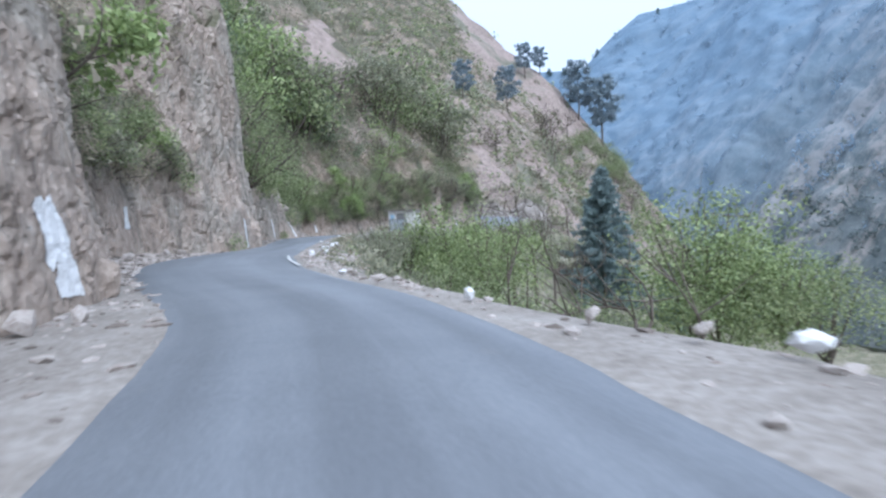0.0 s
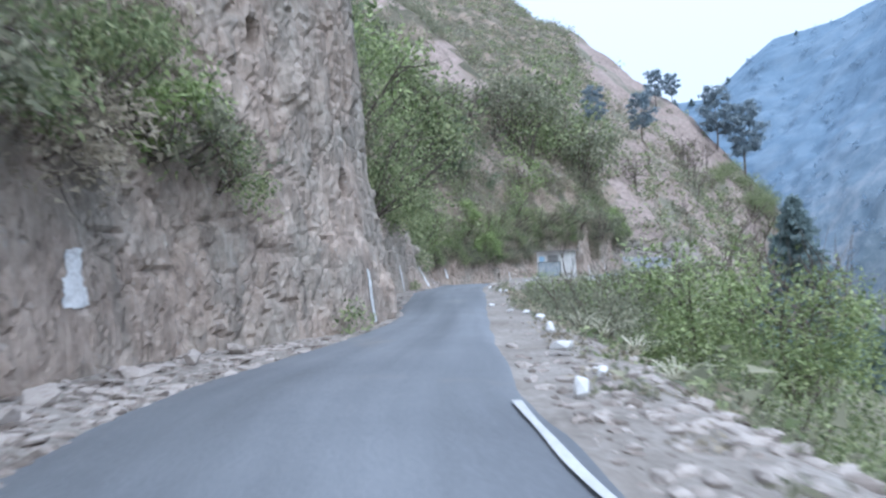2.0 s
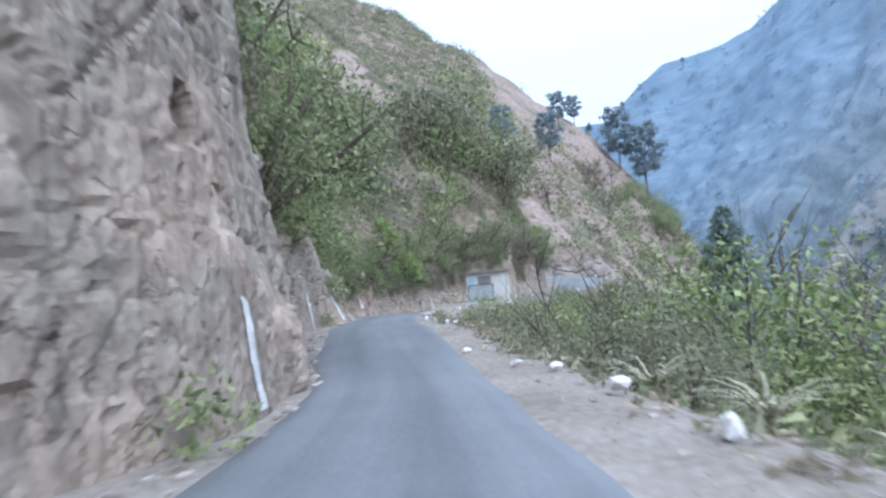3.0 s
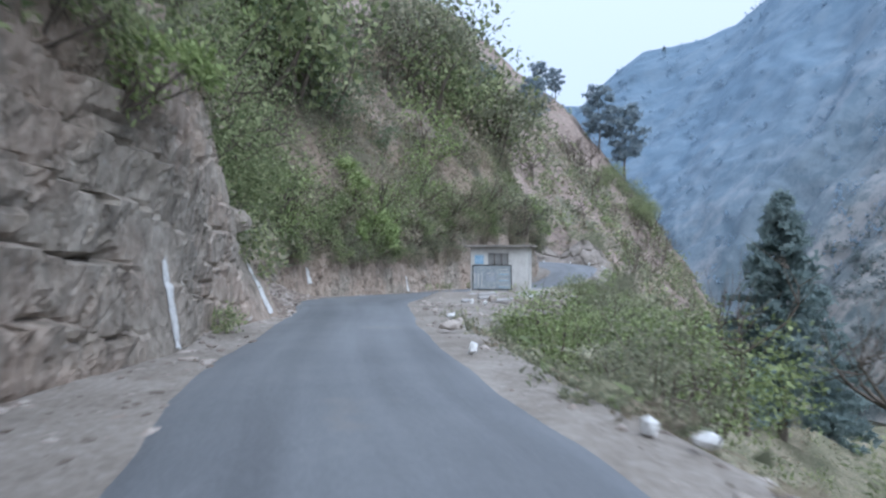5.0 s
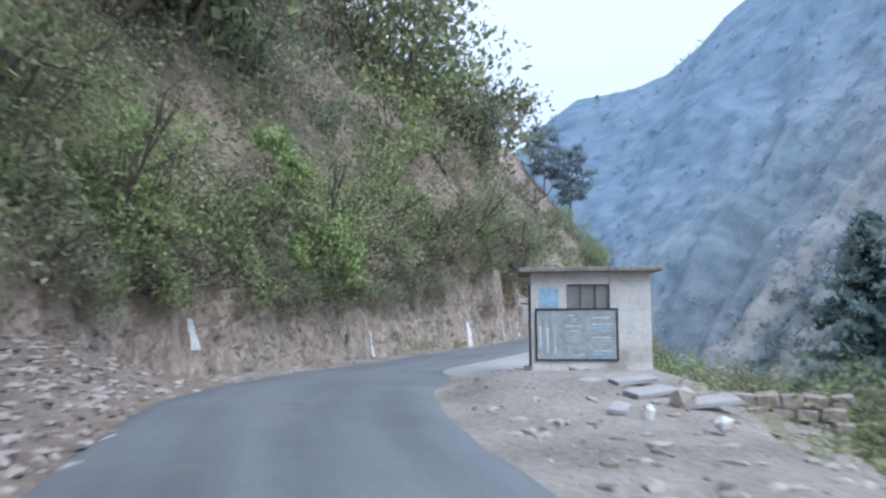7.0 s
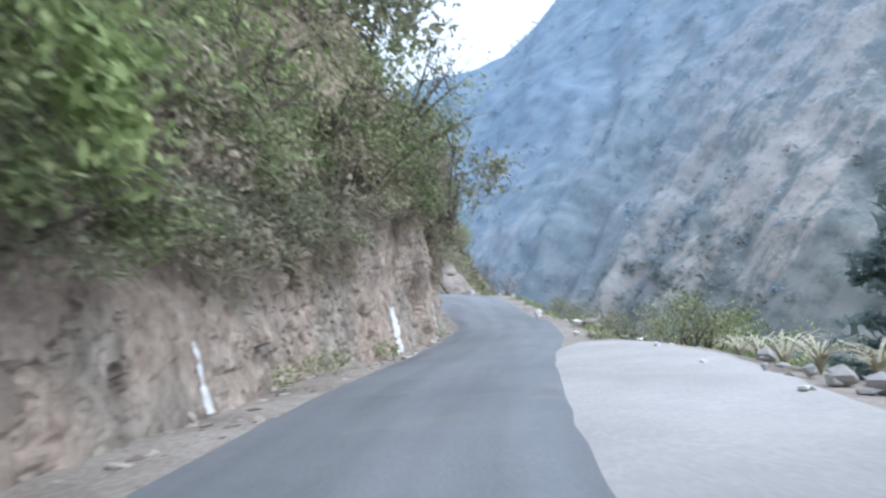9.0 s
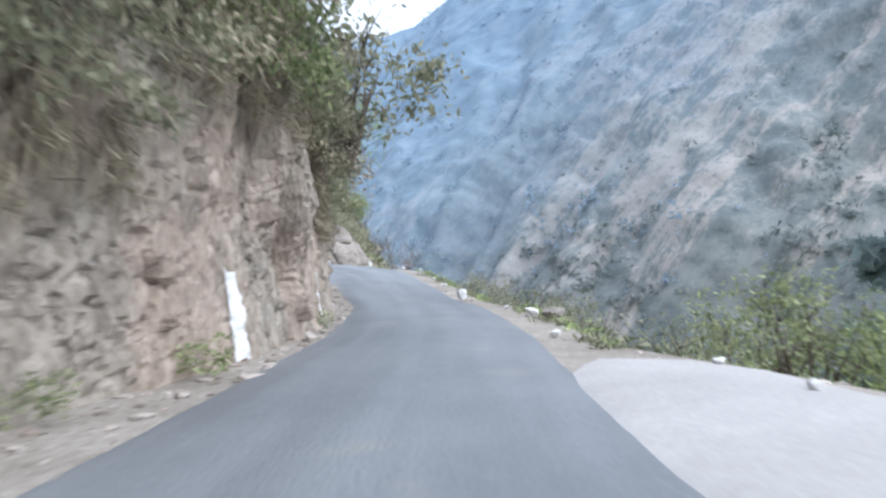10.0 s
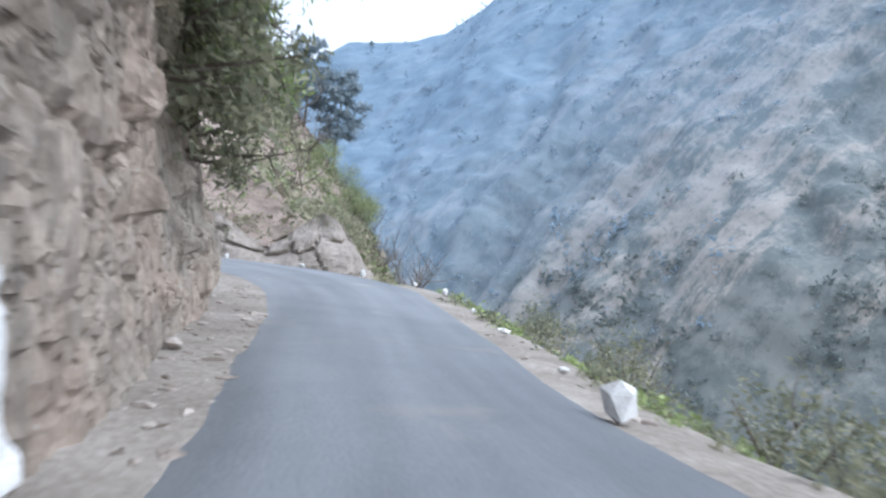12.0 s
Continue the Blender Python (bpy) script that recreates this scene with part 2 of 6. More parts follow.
    chip.inputs["Scale"].default_value = 6.0
    l.new(mp.outputs[0], chip.inputs["Vector"])
    crack = math_("ABSOLUTE", math_("SUBTRACT", noise_(0.9, 5, 0.55, (1.2, 1.2, 0.5)), 0.5), 0)
    gap_ = n.new("ShaderNodeMapRange")
    gap_.inputs["From Max"].default_value = 0.012
    l.new(crack, gap_.inputs["Value"])
    height = math_("MULTIPLY_ADD", gap_.outputs[0], 0.3, math_("MULTIPLY_ADD", chip.outputs["Distance"], 0.4, grain))
    # thin cracks drawn dark brown, in some patches only
    crack_tone = math_("MULTIPLY", math_("SUBTRACT", 1.0, gap_.outputs[0]), ramp_(noise_(0.8, 4, 0.6), ((0.48, (0, 0, 0)), (0.58, (0.65, 0.65, 0.65)))))
    l.new(mix_(crack_tone, colour, (0.12, 0.1, 0.08)), b.inputs["Base Color"])
    bp = n.new("ShaderNodeBump")
    bp.inputs["Strength"].default_value, bp.inputs["Distance"].default_value = 0.85, 0.13
    l.new(height, bp.inputs["Height"])
    l.new(bp.outputs[0], b.inputs["Normal"])
    return m


ROCK = rock_material()
ASPHALT = material("asphalt", [(0.12, 0.128, 0.142), (0.155, 0.165, 0.18), (0.19, 0.2, 0.215)], 0.35, 0.62, 0.25, 60, 0.5, spots=((0.2, 0.195, 0.19), 0.5, 0.62), tracks=True)
DIRT = material("dirt", [(0.17, 0.15, 0.13), (0.27, 0.243, 0.215), (0.38, 0.35, 0.32)], 0.7, 0.95, 0.6, 14, 0.2)
GRAVEL = material("gravel", [(0.17, 0.145, 0.125), (0.29, 0.25, 0.22), (0.44, 0.395, 0.36)], 1.2, 0.95, 0.5, 8, 0.2, island=0.5)
CONCRETE = material("concrete", [(0.4, 0.4, 0.39), (0.52, 0.52, 0.51), (0.6, 0.6, 0.59)], 0.5, 0.85, 0.2, 30, 0.3)
SOIL = material("hill_soil", [(0.15, 0.13, 0.1), (0.25, 0.205, 0.17), (0.36, 0.295, 0.25)], 0.5, 0.95, 0.8, 12, 0.15, spots=((0.16, 0.155, 0.1), 0.35, 0.5))
HILL = material("hill_grass", [(0.07, 0.071, 0.048), (0.13, 0.122, 0.088), (0.225, 0.185, 0.145)], 0.35, 0.95, 0.9, 10, 0.15, spots=((0.27, 0.22, 0.175), 0.2, 0.5))
DRYHILL = material("dry_hill", [(0.2, 0.165, 0.14), (0.31, 0.25, 0.22), (0.41, 0.335, 0.3)], 0.06, 0.95, 0.9, 16, 0.15, spots=((0.18, 0.175, 0.13), 0.06, 0.53))
SLOPE = material("scrub_slope", [(0.1, 0.11, 0.07), (0.2, 0.19, 0.13), (0.33, 0.29, 0.23)], 0.4, 0.95, 0.6, 12, 0.15)
PAINT = material("white_paint", [(0.46, 0.45, 0.44), (0.68, 0.68, 0.68), (0.8, 0.8, 0.8)], 3.0, 0.7, 0.4, 8, 0.3)
LEAF = material("leaf", [(0.12, 0.153, 0.073), (0.215, 0.256, 0.128), (0.32, 0.36, 0.188), (0.44, 0.47, 0.262)], 0.6, 0.65, 0.0, 6, 0.2, island=0.35, translucent=0.42)
DEEP = material("deep_leaf", [(0.112, 0.15, 0.09), (0.197, 0.243, 0.15), (0.295, 0.34, 0.224)], 0.6, 0.6, 0.0, 6, 0.25, island=0.35, translucent=0.45)
LIME = material("lime_leaf", [(0.18, 0.235, 0.09), (0.295, 0.37, 0.145), (0.42, 0.49, 0.225)], 0.6, 0.6, 0.0, 6, 0.35, island=0.35, translucent=0.3)
YELLOW = material("yellow_leaf", [(0.155, 0.2, 0.08), (0.265, 0.325, 0.14), (0.4, 0.455, 0.215)], 0.6, 0.6, 0.0, 6, 0.35, island=0.45, translucent=0.3)
OLIVE = material("olive_leaf", [(0.17, 0.182, 0.122), (0.265, 0.272, 0.187), (0.39, 0.38, 0.268)], 0.6, 0.65, 0.0, 6, 0.2, island=0.4, translucent=0.4)
DRYLEAF = material("dry_leaf", [(0.22, 0.195, 0.145), (0.36, 0.32, 0.243), (0.51, 0.455, 0.35)], 0.6, 0.8, 0.0, 6, 0.15, island=0.4, translucent=0.35)
BARK = material("bark", [(0.07, 0.055, 0.045), (0.13, 0.11, 0.09), (0.2, 0.17, 0.15)], 4.0, 0.95, 0.6, 6, 0.2)
PALEROCK = material("pale_rock", [(0.19, 0.17, 0.15), (0.28, 0.25, 0.225), (0.38, 0.34, 0.31)], 0.4, 0.95, 0.6, 9, 0.15)
ROOFING = material("stained_roof_slab", [(0.13, 0.115, 0.1), (0.22, 0.2, 0.18), (0.33, 0.31, 0.29)], 2.0, 0.95, 0.4, 8, 0.2)
EARTH = material("heap_earth", [(0.14, 0.11, 0.09), (0.22, 0.18, 0.15), (0.32, 0.27, 0.23)], 0.9, 0.95, 0.6, 14, 0.15)
PLASTER = material("plaster", [(0.38, 0.37, 0.35), (0.56, 0.55, 0.53), (0.66, 0.65, 0.63)], 1.6, 0.9, 0.3, 9, 0.2, spots=((0.36, 0.33, 0.29), 0.8, 0.57))

# dark grey plaster for the corner post and the window panel
DARKPLASTER = material("dark_plaster", [(0.16, 0.16, 0.16), (0.24, 0.24, 0.24), (0.32, 0.31, 0.3)], 1.2, 0.9, 0.3, 14, 0.2)
PALE = material("pale_concrete", [(0.3, 0.29, 0.285), (0.36, 0.35, 0.345), (0.44, 0.425, 0.42)], 0.5, 0.85, 0.2, 30, 0.3)
BOARD = material("board", [(0.2, 0.235, 0.25), (0.31, 0.345, 0.36), (0.44, 0.47, 0.49)], 4.0, 0.7, 0.1, 6, 0.3)
BLUE = material("blue_print", [(0.2, 0.34, 0.5), (0.3, 0.46, 0.62), (0.5, 0.6, 0.7)], 5.0, 0.7, 0.0, 8, 0.3)
INK = material("ink", [(0.22, 0.25, 0.29), (0.32, 0.35, 0.39), (0.42, 0.45, 0.5)], 5.0, 0.7, 0.0, 8, 0.3)
BLACK = material("black_paint", [(0.02, 0.02, 0.025), (0.035, 0.035, 0.04), (0.05, 0.05, 0.055)], 5.0, 0.6, 0.0, 8, 0.3)
STRAW = material("straw", [(0.3, 0.29, 0.2), (0.42, 0.4, 0.3), (0.55, 0.52, 0.42)], 3.0, 0.8, 0.0, 8, 0.2)
# needles lightened towards blue-grey: valley haze is mixed into the colour
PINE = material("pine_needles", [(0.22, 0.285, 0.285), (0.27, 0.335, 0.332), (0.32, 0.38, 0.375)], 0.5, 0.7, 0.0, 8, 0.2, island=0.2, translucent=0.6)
# ridge pines, with air haze put into the foliage colour
HAZEPINE = material("hazed_pines", [(0.2, 0.255, 0.285), (0.27, 0.325, 0.36), (0.34, 0.385, 0.41)], 0.05, 0.9, 0.0, 8, 0.1, island=0.3, translucent=0.5)
# lower mountain trees: their green is muted by haze in the colour
FOREST = material("hazed_trees", [(0.15, 0.185, 0.185), (0.2, 0.235, 0.232), (0.26, 0.29, 0.28)], 0.05, 0.9, 0.0, 8, 0.1, island=0.3, translucent=0.5)
# conifers given the painted haze blue of the high slope under them
HAZEFOREST = material("hazed_conifers", [(0.25, 0.33, 0.41), (0.285, 0.365, 0.445), (0.32, 0.395, 0.475)], 0.05, 0.9, 0.0, 8, 0.1, island=0.3, translucent=0.5)


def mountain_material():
    """Dark forest and dry tan grass in streaks down the slope; haze is painted over them, bluer and more even on the
    high far part.
    """
    m = bpy.data.materials.new("hazed_mountain")
    m.use_nodes = True
    n, l = m.node_tree.nodes, m.node_tree.links
    b = n["Principled BSDF"]
    b.inputs["Roughness"].default_value, b.inputs["Specular IOR Level"].default_value = 0.95, 0.05

    def math_(op, x, y=None, z=None, clamp=False):
        k = n.new("ShaderNodeMath")
        k.operation, k.use_clamp = op, clamp
        for i, v in enumerate((x, y, z)):
            if v is None:
                continue
            if isinstance(v, (int, float)):
                k.inputs[i].default_value = v
            else:
                l.new(v, k.inputs[i])
        return k.outputs[0]

    def noise(scale, detail, rough, stretch, source):
        mp = n.new("ShaderNodeMapping")
        mp.inputs["Scale"].default_value = stretch
        l.new(source, mp.inputs[0])
        t = n.new("ShaderNodeTexNoise")
        t.inputs["Scale"].default_value, t.inputs["Detail"].default_value, t.inputs["Roughness"].default_value = scale, detail, rough
        l.new(mp.outputs[0], t.inputs["Vector"])
        return t.outputs["Fac"]

    def mix(fac, x, y):
        k = n.new("ShaderNodeMix")
        k.data_type = "RGBA"
        l.new(fac, k.inputs[0])
        for i, v in ((6, x), (7, y)):
            if isinstance(v, tuple):
                k.inputs[i].default_value = (*v, 1)
            else:
                l.new(v, k.inputs[i])
        return k.outputs[2]

    tc = n.new("ShaderNodeTexCoord")
    uv, ob = tc.outputs["UV"], tc.outputs["Object"]
    xyz = n.new("ShaderNodeSeparateXYZ")
    l.new(ob, xyz.inputs[0])
    # amount of painted haze: grows up the valley and with height
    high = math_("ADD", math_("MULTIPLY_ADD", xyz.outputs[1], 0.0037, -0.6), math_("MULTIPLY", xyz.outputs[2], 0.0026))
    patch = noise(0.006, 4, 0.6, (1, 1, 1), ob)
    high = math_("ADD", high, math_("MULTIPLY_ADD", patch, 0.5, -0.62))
    haze = n.new("ShaderNodeMapRange")
    haze.interpolation_type = "SMOOTHSTEP"
    l.new(high, haze.inputs[0])
    haze.inputs[1].default_value, haze.inputs[2].default_value = -0.25, 0.85
    high = haze.outputs[0]
    streak = noise(1.0, 8, 0.72, (0.05, 0.013, 1), uv)
    broad = noise(1.0, 5, 0.6, (0.013, 0.005, 1), uv)
    blot = noise(0.09, 8, 0.78, (1, 1, 0.8), ob)
    bare = math_("ADD", math_("MULTIPLY", streak, 0.45), math_("ADD", math_("MULTIPLY", blot, 0.25), math_("MULTIPLY", broad, 0.3)))
    bare = math_("MULTIPLY_ADD", bare, 22.0, -10.9, True)
    grain = math_("MULTIPLY_ADD", noise(0.3, 6, 0.8, (1, 1, 1), ob), 3.0, -1.0, True)
    mottle = math_("MULTIPLY_ADD", blot, 8.0, -3.5, True)
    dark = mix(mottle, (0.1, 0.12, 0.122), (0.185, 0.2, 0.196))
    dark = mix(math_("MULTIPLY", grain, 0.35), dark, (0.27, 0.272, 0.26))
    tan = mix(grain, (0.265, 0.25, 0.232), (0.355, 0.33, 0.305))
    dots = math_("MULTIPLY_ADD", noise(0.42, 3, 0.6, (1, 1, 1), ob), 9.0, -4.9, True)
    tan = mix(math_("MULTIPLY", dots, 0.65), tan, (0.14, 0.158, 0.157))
    near = mix(bare, dark, tan)
    # the same slope paled and blued, so distance haze sits in the colour
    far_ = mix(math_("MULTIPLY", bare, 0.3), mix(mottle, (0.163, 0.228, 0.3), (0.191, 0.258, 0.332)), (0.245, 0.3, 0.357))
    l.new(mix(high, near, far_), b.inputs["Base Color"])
    bp = n.new("ShaderNodeBump")
    bp.inputs["Strength"].default_value, bp.inputs["Distance"].default_value = 0.18, 3.0
    l.new(mottle, bp.inputs["Height"])
    l.new(bp.outputs[0], b.inputs["Normal"])
    return m


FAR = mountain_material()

# ---- road, verges and ground ----
EDGE = [  # left x, y, right x, y
    (8.0, -46, 12.0, -44.5), (1.6, -15, 5.6, -14), (-1.2, -1, 2.7, -0.2), (-2.6, 6.1, 0.95, 7.2), (-3.8, 9.6, -0.4, 11), (-5.6, 13, -1.95, 14.2), (-7.0, 15.9, -3.2, 17.2),
    (-8.1, 18.8, -3.8, 19.4), (-8.7, 22, -4.4, 22), (-8.5, 25, -4.8, 24.8), (-8.15, 29, -5.3, 28.8), (-8.25, 33, -5.8, 33), (-9.2, 38, -6.3, 38), (-9.8, 42, -6.7, 42),
    (-10.7, 47, -7.2, 47), (-11.4, 51.4, -7.7, 51.1), (-11.7, 57, -8.2, 56.9), (-12.2, 63.5, -8.5, 63), (-13.1, 70, -8.6, 69), (-13.4, 75, -8.3, 74.4), (-12.4, 80, -7.3, 78.4),
    (-10.5, 84.4, -6.9, 82), (-8.8, 88.2, -4.9, 86.2), (-6.4, 92.8, -2.7, 90.4), (-3.9, 97, -0.2, 94.8), (0.2, 104, 3.9, 101.9), (3.4, 110.6, 7.3, 108.8), (5.1, 115.6, 9.1, 114),
    (7.1, 121.6, 11.6, 119.8), (8.4, 127, 14.0, 126.5), (8.6, 131.5, 15.6, 132.5), (7.6, 136, 14.8, 139.5), (4.0, 140.5, 8.5, 147), (-6, 144, -4, 151), (-20, 146, -19, 153)]
edge = spline([(a, b, c, d) for a, b, c, d in EDGE], 0.5)
n_road = len(edge)
cols = np.linspace(0, 1, 13)
wob = fbm(np.stack([np.arange(n_road) * 0.2, np.zeros(n_road), np.zeros(n_road)], 1), 4, 3)
wob2 = fbm(np.stack([np.arange(n_road) * 0.2, np.zeros(n_road) + 9, np.zeros(n_road)], 1), 4, 5)
le = edge[:, :2].copy()
re = edge[:, 2:].copy()
across = (re - le) / np.linalg.norm(re - le, axis=1)[:, None]
le += across * wob[:, None] * 0.06
re += across * wob2[:, None] * 0.11
g = np.zeros((n_road, len(cols), 3))
g[:, :, :2] = le[:, None] + (re - le)[:, None] * cols[None, :, None]
g[:, :, 2] = road_z(g[:, :, 1]) + 0.05 * (1 - (2 * cols[None] - 1) ** 2) + 0.012
g[:, (0, -1), 2] -= 0.05
road = tagged(grid_ob("road", g, ASPHALT, flip=True), "narrow grey asphalt hill road with ragged edges", "road", kind="structure")

lay = road.data.uv_layers.new(name="lane")
li = np.zeros(len(road.data.loops), np.int32)
road.data.loops.foreach_get("vertex_index", li)
lane = np.stack(np.broadcast_arrays(cols[None] * 3.8, np.arange(n_road)[:, None] * 0.5), 2).reshape(-1, 2)
lay.data.foreach_set("uv", lane[li].astype(np.float32).ravel())

WALL = [(-3.9, -4), (-4.8, 4), (-5.3, 10), (-5.9, 12.6), (-7.6, 15.2), (-8.9, 18.5), (-9.6, 22), (-9.75, 25), (-9.2, 28), (-8.35, 31), (-8.6, 34.5), (-9.9, 38.7), (-11.2, 44), (-12.5, 48), (-12.6, 50.5),
        (-12.4, 53.6), (-12.8, 57), (-12.5, 60), (-12.3, 62.0), (-13.3, 63.7), (-14.1, 65.6), (-15.0, 69), (-15.6, 75), (-14.6, 80.5), (-12.7, 84), (-11.3, 86.3), (-10.0, 88.7), (-8.45, 91.4), (-6.0, 96.0), (-2.2, 100.7), (1.0, 106.3), (2.95, 111.2), (4.9, 118.2), (6.4, 124),
        (6.2, 130), (3, 135), (-5, 139), (-14, 140)]
STEP = 0.1
wall = spline(WALL, STEP)

# the ground: from under the cliff, across the road bed, over the edge and down into the valley
GUIDE = [(8, -300, 30, -300), (4, -46, 12.2, -44.5)] + [(0, b, c, d) for a, b, c, d in EDGE[1:29]] + [(0, 127, 14.0, 126.5), (0, 133, 16, 133), (0, 140, 18, 140), (0, 150, 24, 150), (0, 165, 38, 168), (0, 200, 62, 205), (0, 290, 112, 290), (0, 600, 260, 600)]
gd = spline([(c, d) for a, b, c, d in GUIDE], 1.1)
gt = np.gradient(gd, axis=0)
gt /= np.linalg.norm(gt, axis=1)[:, None]
gn = np.stack([gt[:, 1], -gt[:, 0]], 1)
PAD_Y = (-400, 0, 5.5, 7.5, 9.5, 12, 14.5, 18, 22, 27, 33, 42, 52, 60, 66, 74, 82, 84.5, 88, 92, 96, 99, 104, 140, 700)
PAD_W = (2.0, 2.2, 1.9, 1.1, 0.6, 0.4, 0.85, 1.1, 1.4, 1.4, 1.0, 0.75, 0.7, 1.0, 2.5, 6.5, 6.0, 4.4, 4.0, 3.8, 3.2, 1.2, 0.9, 0.9, 1.0)
verge = np.interp(gd[:, 1], PAD_Y, PAD_W)
off = np.array([-30, -20, -14, -10, -8, -6.5, -5.5, -5, -4.5, -4, -3.5, -3, -2.5, -2, -1.5, -1, -0.6, -0.3, 0, 0.15, 0.3, 0.45, 0.6, 0.8, 1.0, 1.12, 1.3, 1.6, 2, 2.6, 3.5, 5, 7, 9, 12, 16, 22, 30, 40, 52, 65, 80, 120, 250, 600, 2500.0])
gg = np.zeros((len(gd), len(off), 3))
far_n = np.array((0.995, -0.1))
for j, o in enumerate(off):
    if o <= 0:
        d, down = np.full(len(gd), o), np.zeros(len(gd)) - 0.3
    elif o <= 1:
        d, down = o * verge, -0.3 + 0.12 * o + 0 * verge
    else:
        d, down = verge + (o - 1), -0.18 - np.minimum((o - 1) * 1.15, 1.8 + (o - 1) * 0.64)
    down = np.maximum(down, -44)
    nn = np.where(d[:, None] > 6, (gn * 6 + far_n * (d[:, None] - 6)) / np.maximum(d[:, None], 1e-6), gn)
    gg[:, j, :2] = gd + nn * d[:, None]
    gg[:, j, 2] = road_z(gd[:, 1]) + down - np.maximum(gd[:, 1] - 137, 0) * 0.3
    gg[:, j, 2] = np.maximum(gg[:, j, 2], -47)
p = gg.reshape(-1, 3)
rough = np.interp(np.repeat(off[None], len(gd), 0).ravel(), (-8, -4.5, -3.6, 0, 0.4, 1, 3, 12, 50, 200), (0.1, 0.05, 0.0, 0.0, 0.0, 0.05, 0.35, 0.9, 1.6, 1.0))
p[:, 2] += rough * fbm(p * np.array((0.6, 0.6, 0.3)), 4, 11) * 1.6
ground = tagged(grid_ob("ground", p.reshape(gg.shape), SLOPE), "steep scrub-covered slope falling from the road into the valley", "ground", kind="structure")

# dirt verges on both sides of the asphalt
def strip(name, a, b, mat, lift, n=9, amp=0.05, seed=1, crown=None):
    m = min(len(a), len(b))
    t = np.linspace(0, 1, n)
    q = np.zeros((m, n, 3))
    q[:, :, :2] = a[:m, None] + (b[:m] - a[:m])[:, None] * t[None, :, None]
    q[:, :, 2] = road_z(q[:, :, 1]) + lift
    f = q.reshape(-1, 3)
    f[:, 2] += amp * np.tile(np.clip(t * 5 - 0.4, 0.12, 1), m) * fbm(f * 1.4, 4, seed) + (crown(f, np.tile(t, m)) if crown else 0)
    return grid_ob(name, f.reshape(q.shape), mat, flip=True)


def heap(f, t):
    """The fan of loose stones that has come down at the recess."""
    long = np.clip((f[:, 1] - 61.5) / 4, 0, 1) * np.clip((81 - f[:, 1]) / 6, 0, 1)
    long = long * long * (3 - 2 * long)
    return long * 1.75 * np.clip(t - 0.1, 0, 1) + np.exp(-(((f[:, 1] - 20.5) / 5) ** 2)) * 0.55 * np.clip(t - 0.1, 0, 1)


def bank(f, t):
    """The verge sinks towards its outer edge and rolls over it."""
    return -0.08 * t - 1.5 * np.clip(t - 0.62, 0, 1) ** 1.6 + 0.45 * np.exp(-(((f[:, 1] - 74.0) / 3.0) ** 2)) * np.clip((t - 0.06) / 0.14, 0, 1) * np.clip((0.8 - t) / 0.2, 0, 1)


lw = []
for e, nrm in zip(edge[:, :2], across):
    w = wall[np.argmin(((wall - e) ** 2).sum(1))]
    lw.append(w)
lw = np.array(lw)
k = np.ones(9) / 9
for c in (0, 1):
    lw[4:-4, c] = np.convolve(lw[:, c], k, "valid")
    lw[4:-4, c] = np.convolve(lw[:, c], k, "valid")
out = (lw - edge[:, :2]) / np.maximum(np.linalg.norm(lw - edge[:, :2], axis=1), 0.1)[:, None]
left_verge = tagged(strip("verge_left", edge[:, :2] + across * 0.35, lw + out * 1.0, DIRT, -0.025, 17, 0.07, 21, heap), "bare brown dirt verge with fallen rubble below the cliff", "verge", kind="structure")
rv = gd[(gd[:, 1] > -44) & (gd[:, 1] < 134)]
vn = gn[(gd[:, 1] > -44) & (gd[:, 1] < 134)]
vw = np.interp(rv[:, 1], PAD_Y, PAD_W)
right_verge = tagged(strip("verge_right", rv - vn * 0.35, rv + vn * (vw + 0.9)[:, None], DIRT, -0.03, 21, 0.07, 31, bank), "pale stony dirt verge along the drop", "verge", kind="structure")

left_verge.data.materials.append(EARTH)
vc = np.array([p_.center[:] for p_ in left_verge.data.polygons])
left_verge.data.polygons.foreach_set("material_index", (abs(vc[:, 1] - 70.5) + 3 * fbm(vc * 0.5, 3, 9) < 9).astype(np.int32))

# ---- cliff along the road ----
ws = len(wall)
wt = np.gradient(wall, axis=0)
KER = int(4.8 / STEP)
ker = np.hanning(2 * KER + 1) / np.hanning(2 * KER + 1).sum()
pad = np.pad(wt, ((KER, KER), (0, 0)), "edge")
wt = np.stack([np.convolve(pad[:, c], ker, "valid") for c in (0, 1)], 1)
wt /= np.linalg.norm(wt, axis=1)[:, None]
wn_ = np.stack([-wt[:, 1], wt[:, 0]], 1)
ROCK_TOP_Y = (-50, 6, 12, 16, 25, 28, 33, 36, 40, 45, 49, 53, 56, 58, 59.3, 60.2, 61, 63, 66, 78, 84, 92, 98, 100, 106, 108, 118, 126, 140)
ROCK_TOP = (7, 7, 4.5, 3.3, 3.5, 9.5, 10.5, 5, 4.2, 5.5, 4.2, 5.5, 5.5, 5.2, 4.2, 2.4, 1.7, 1.8, 2.6, 2.8, 2.6, 3.0, 3.6, 6.5, 6.5, 6.5, 6.5, 6, 4)
LEAN_Y = (-50, 24, 28, 34, 38, 140)
LEAN = (0.12, 0.12, 0.045, 0.045, 0.12, 0.12)
RISE_Y = (-50, 26, 30, 35, 40, 59, 60.5, 63.5, 66, 80, 98, 104, 140)
RISE = (0.3, 0.3, 0.25, 0.25, 0.42, 0.42, 0.8, 0.8, 0.42, 0.42, 0.34, 0.3, 0.42)
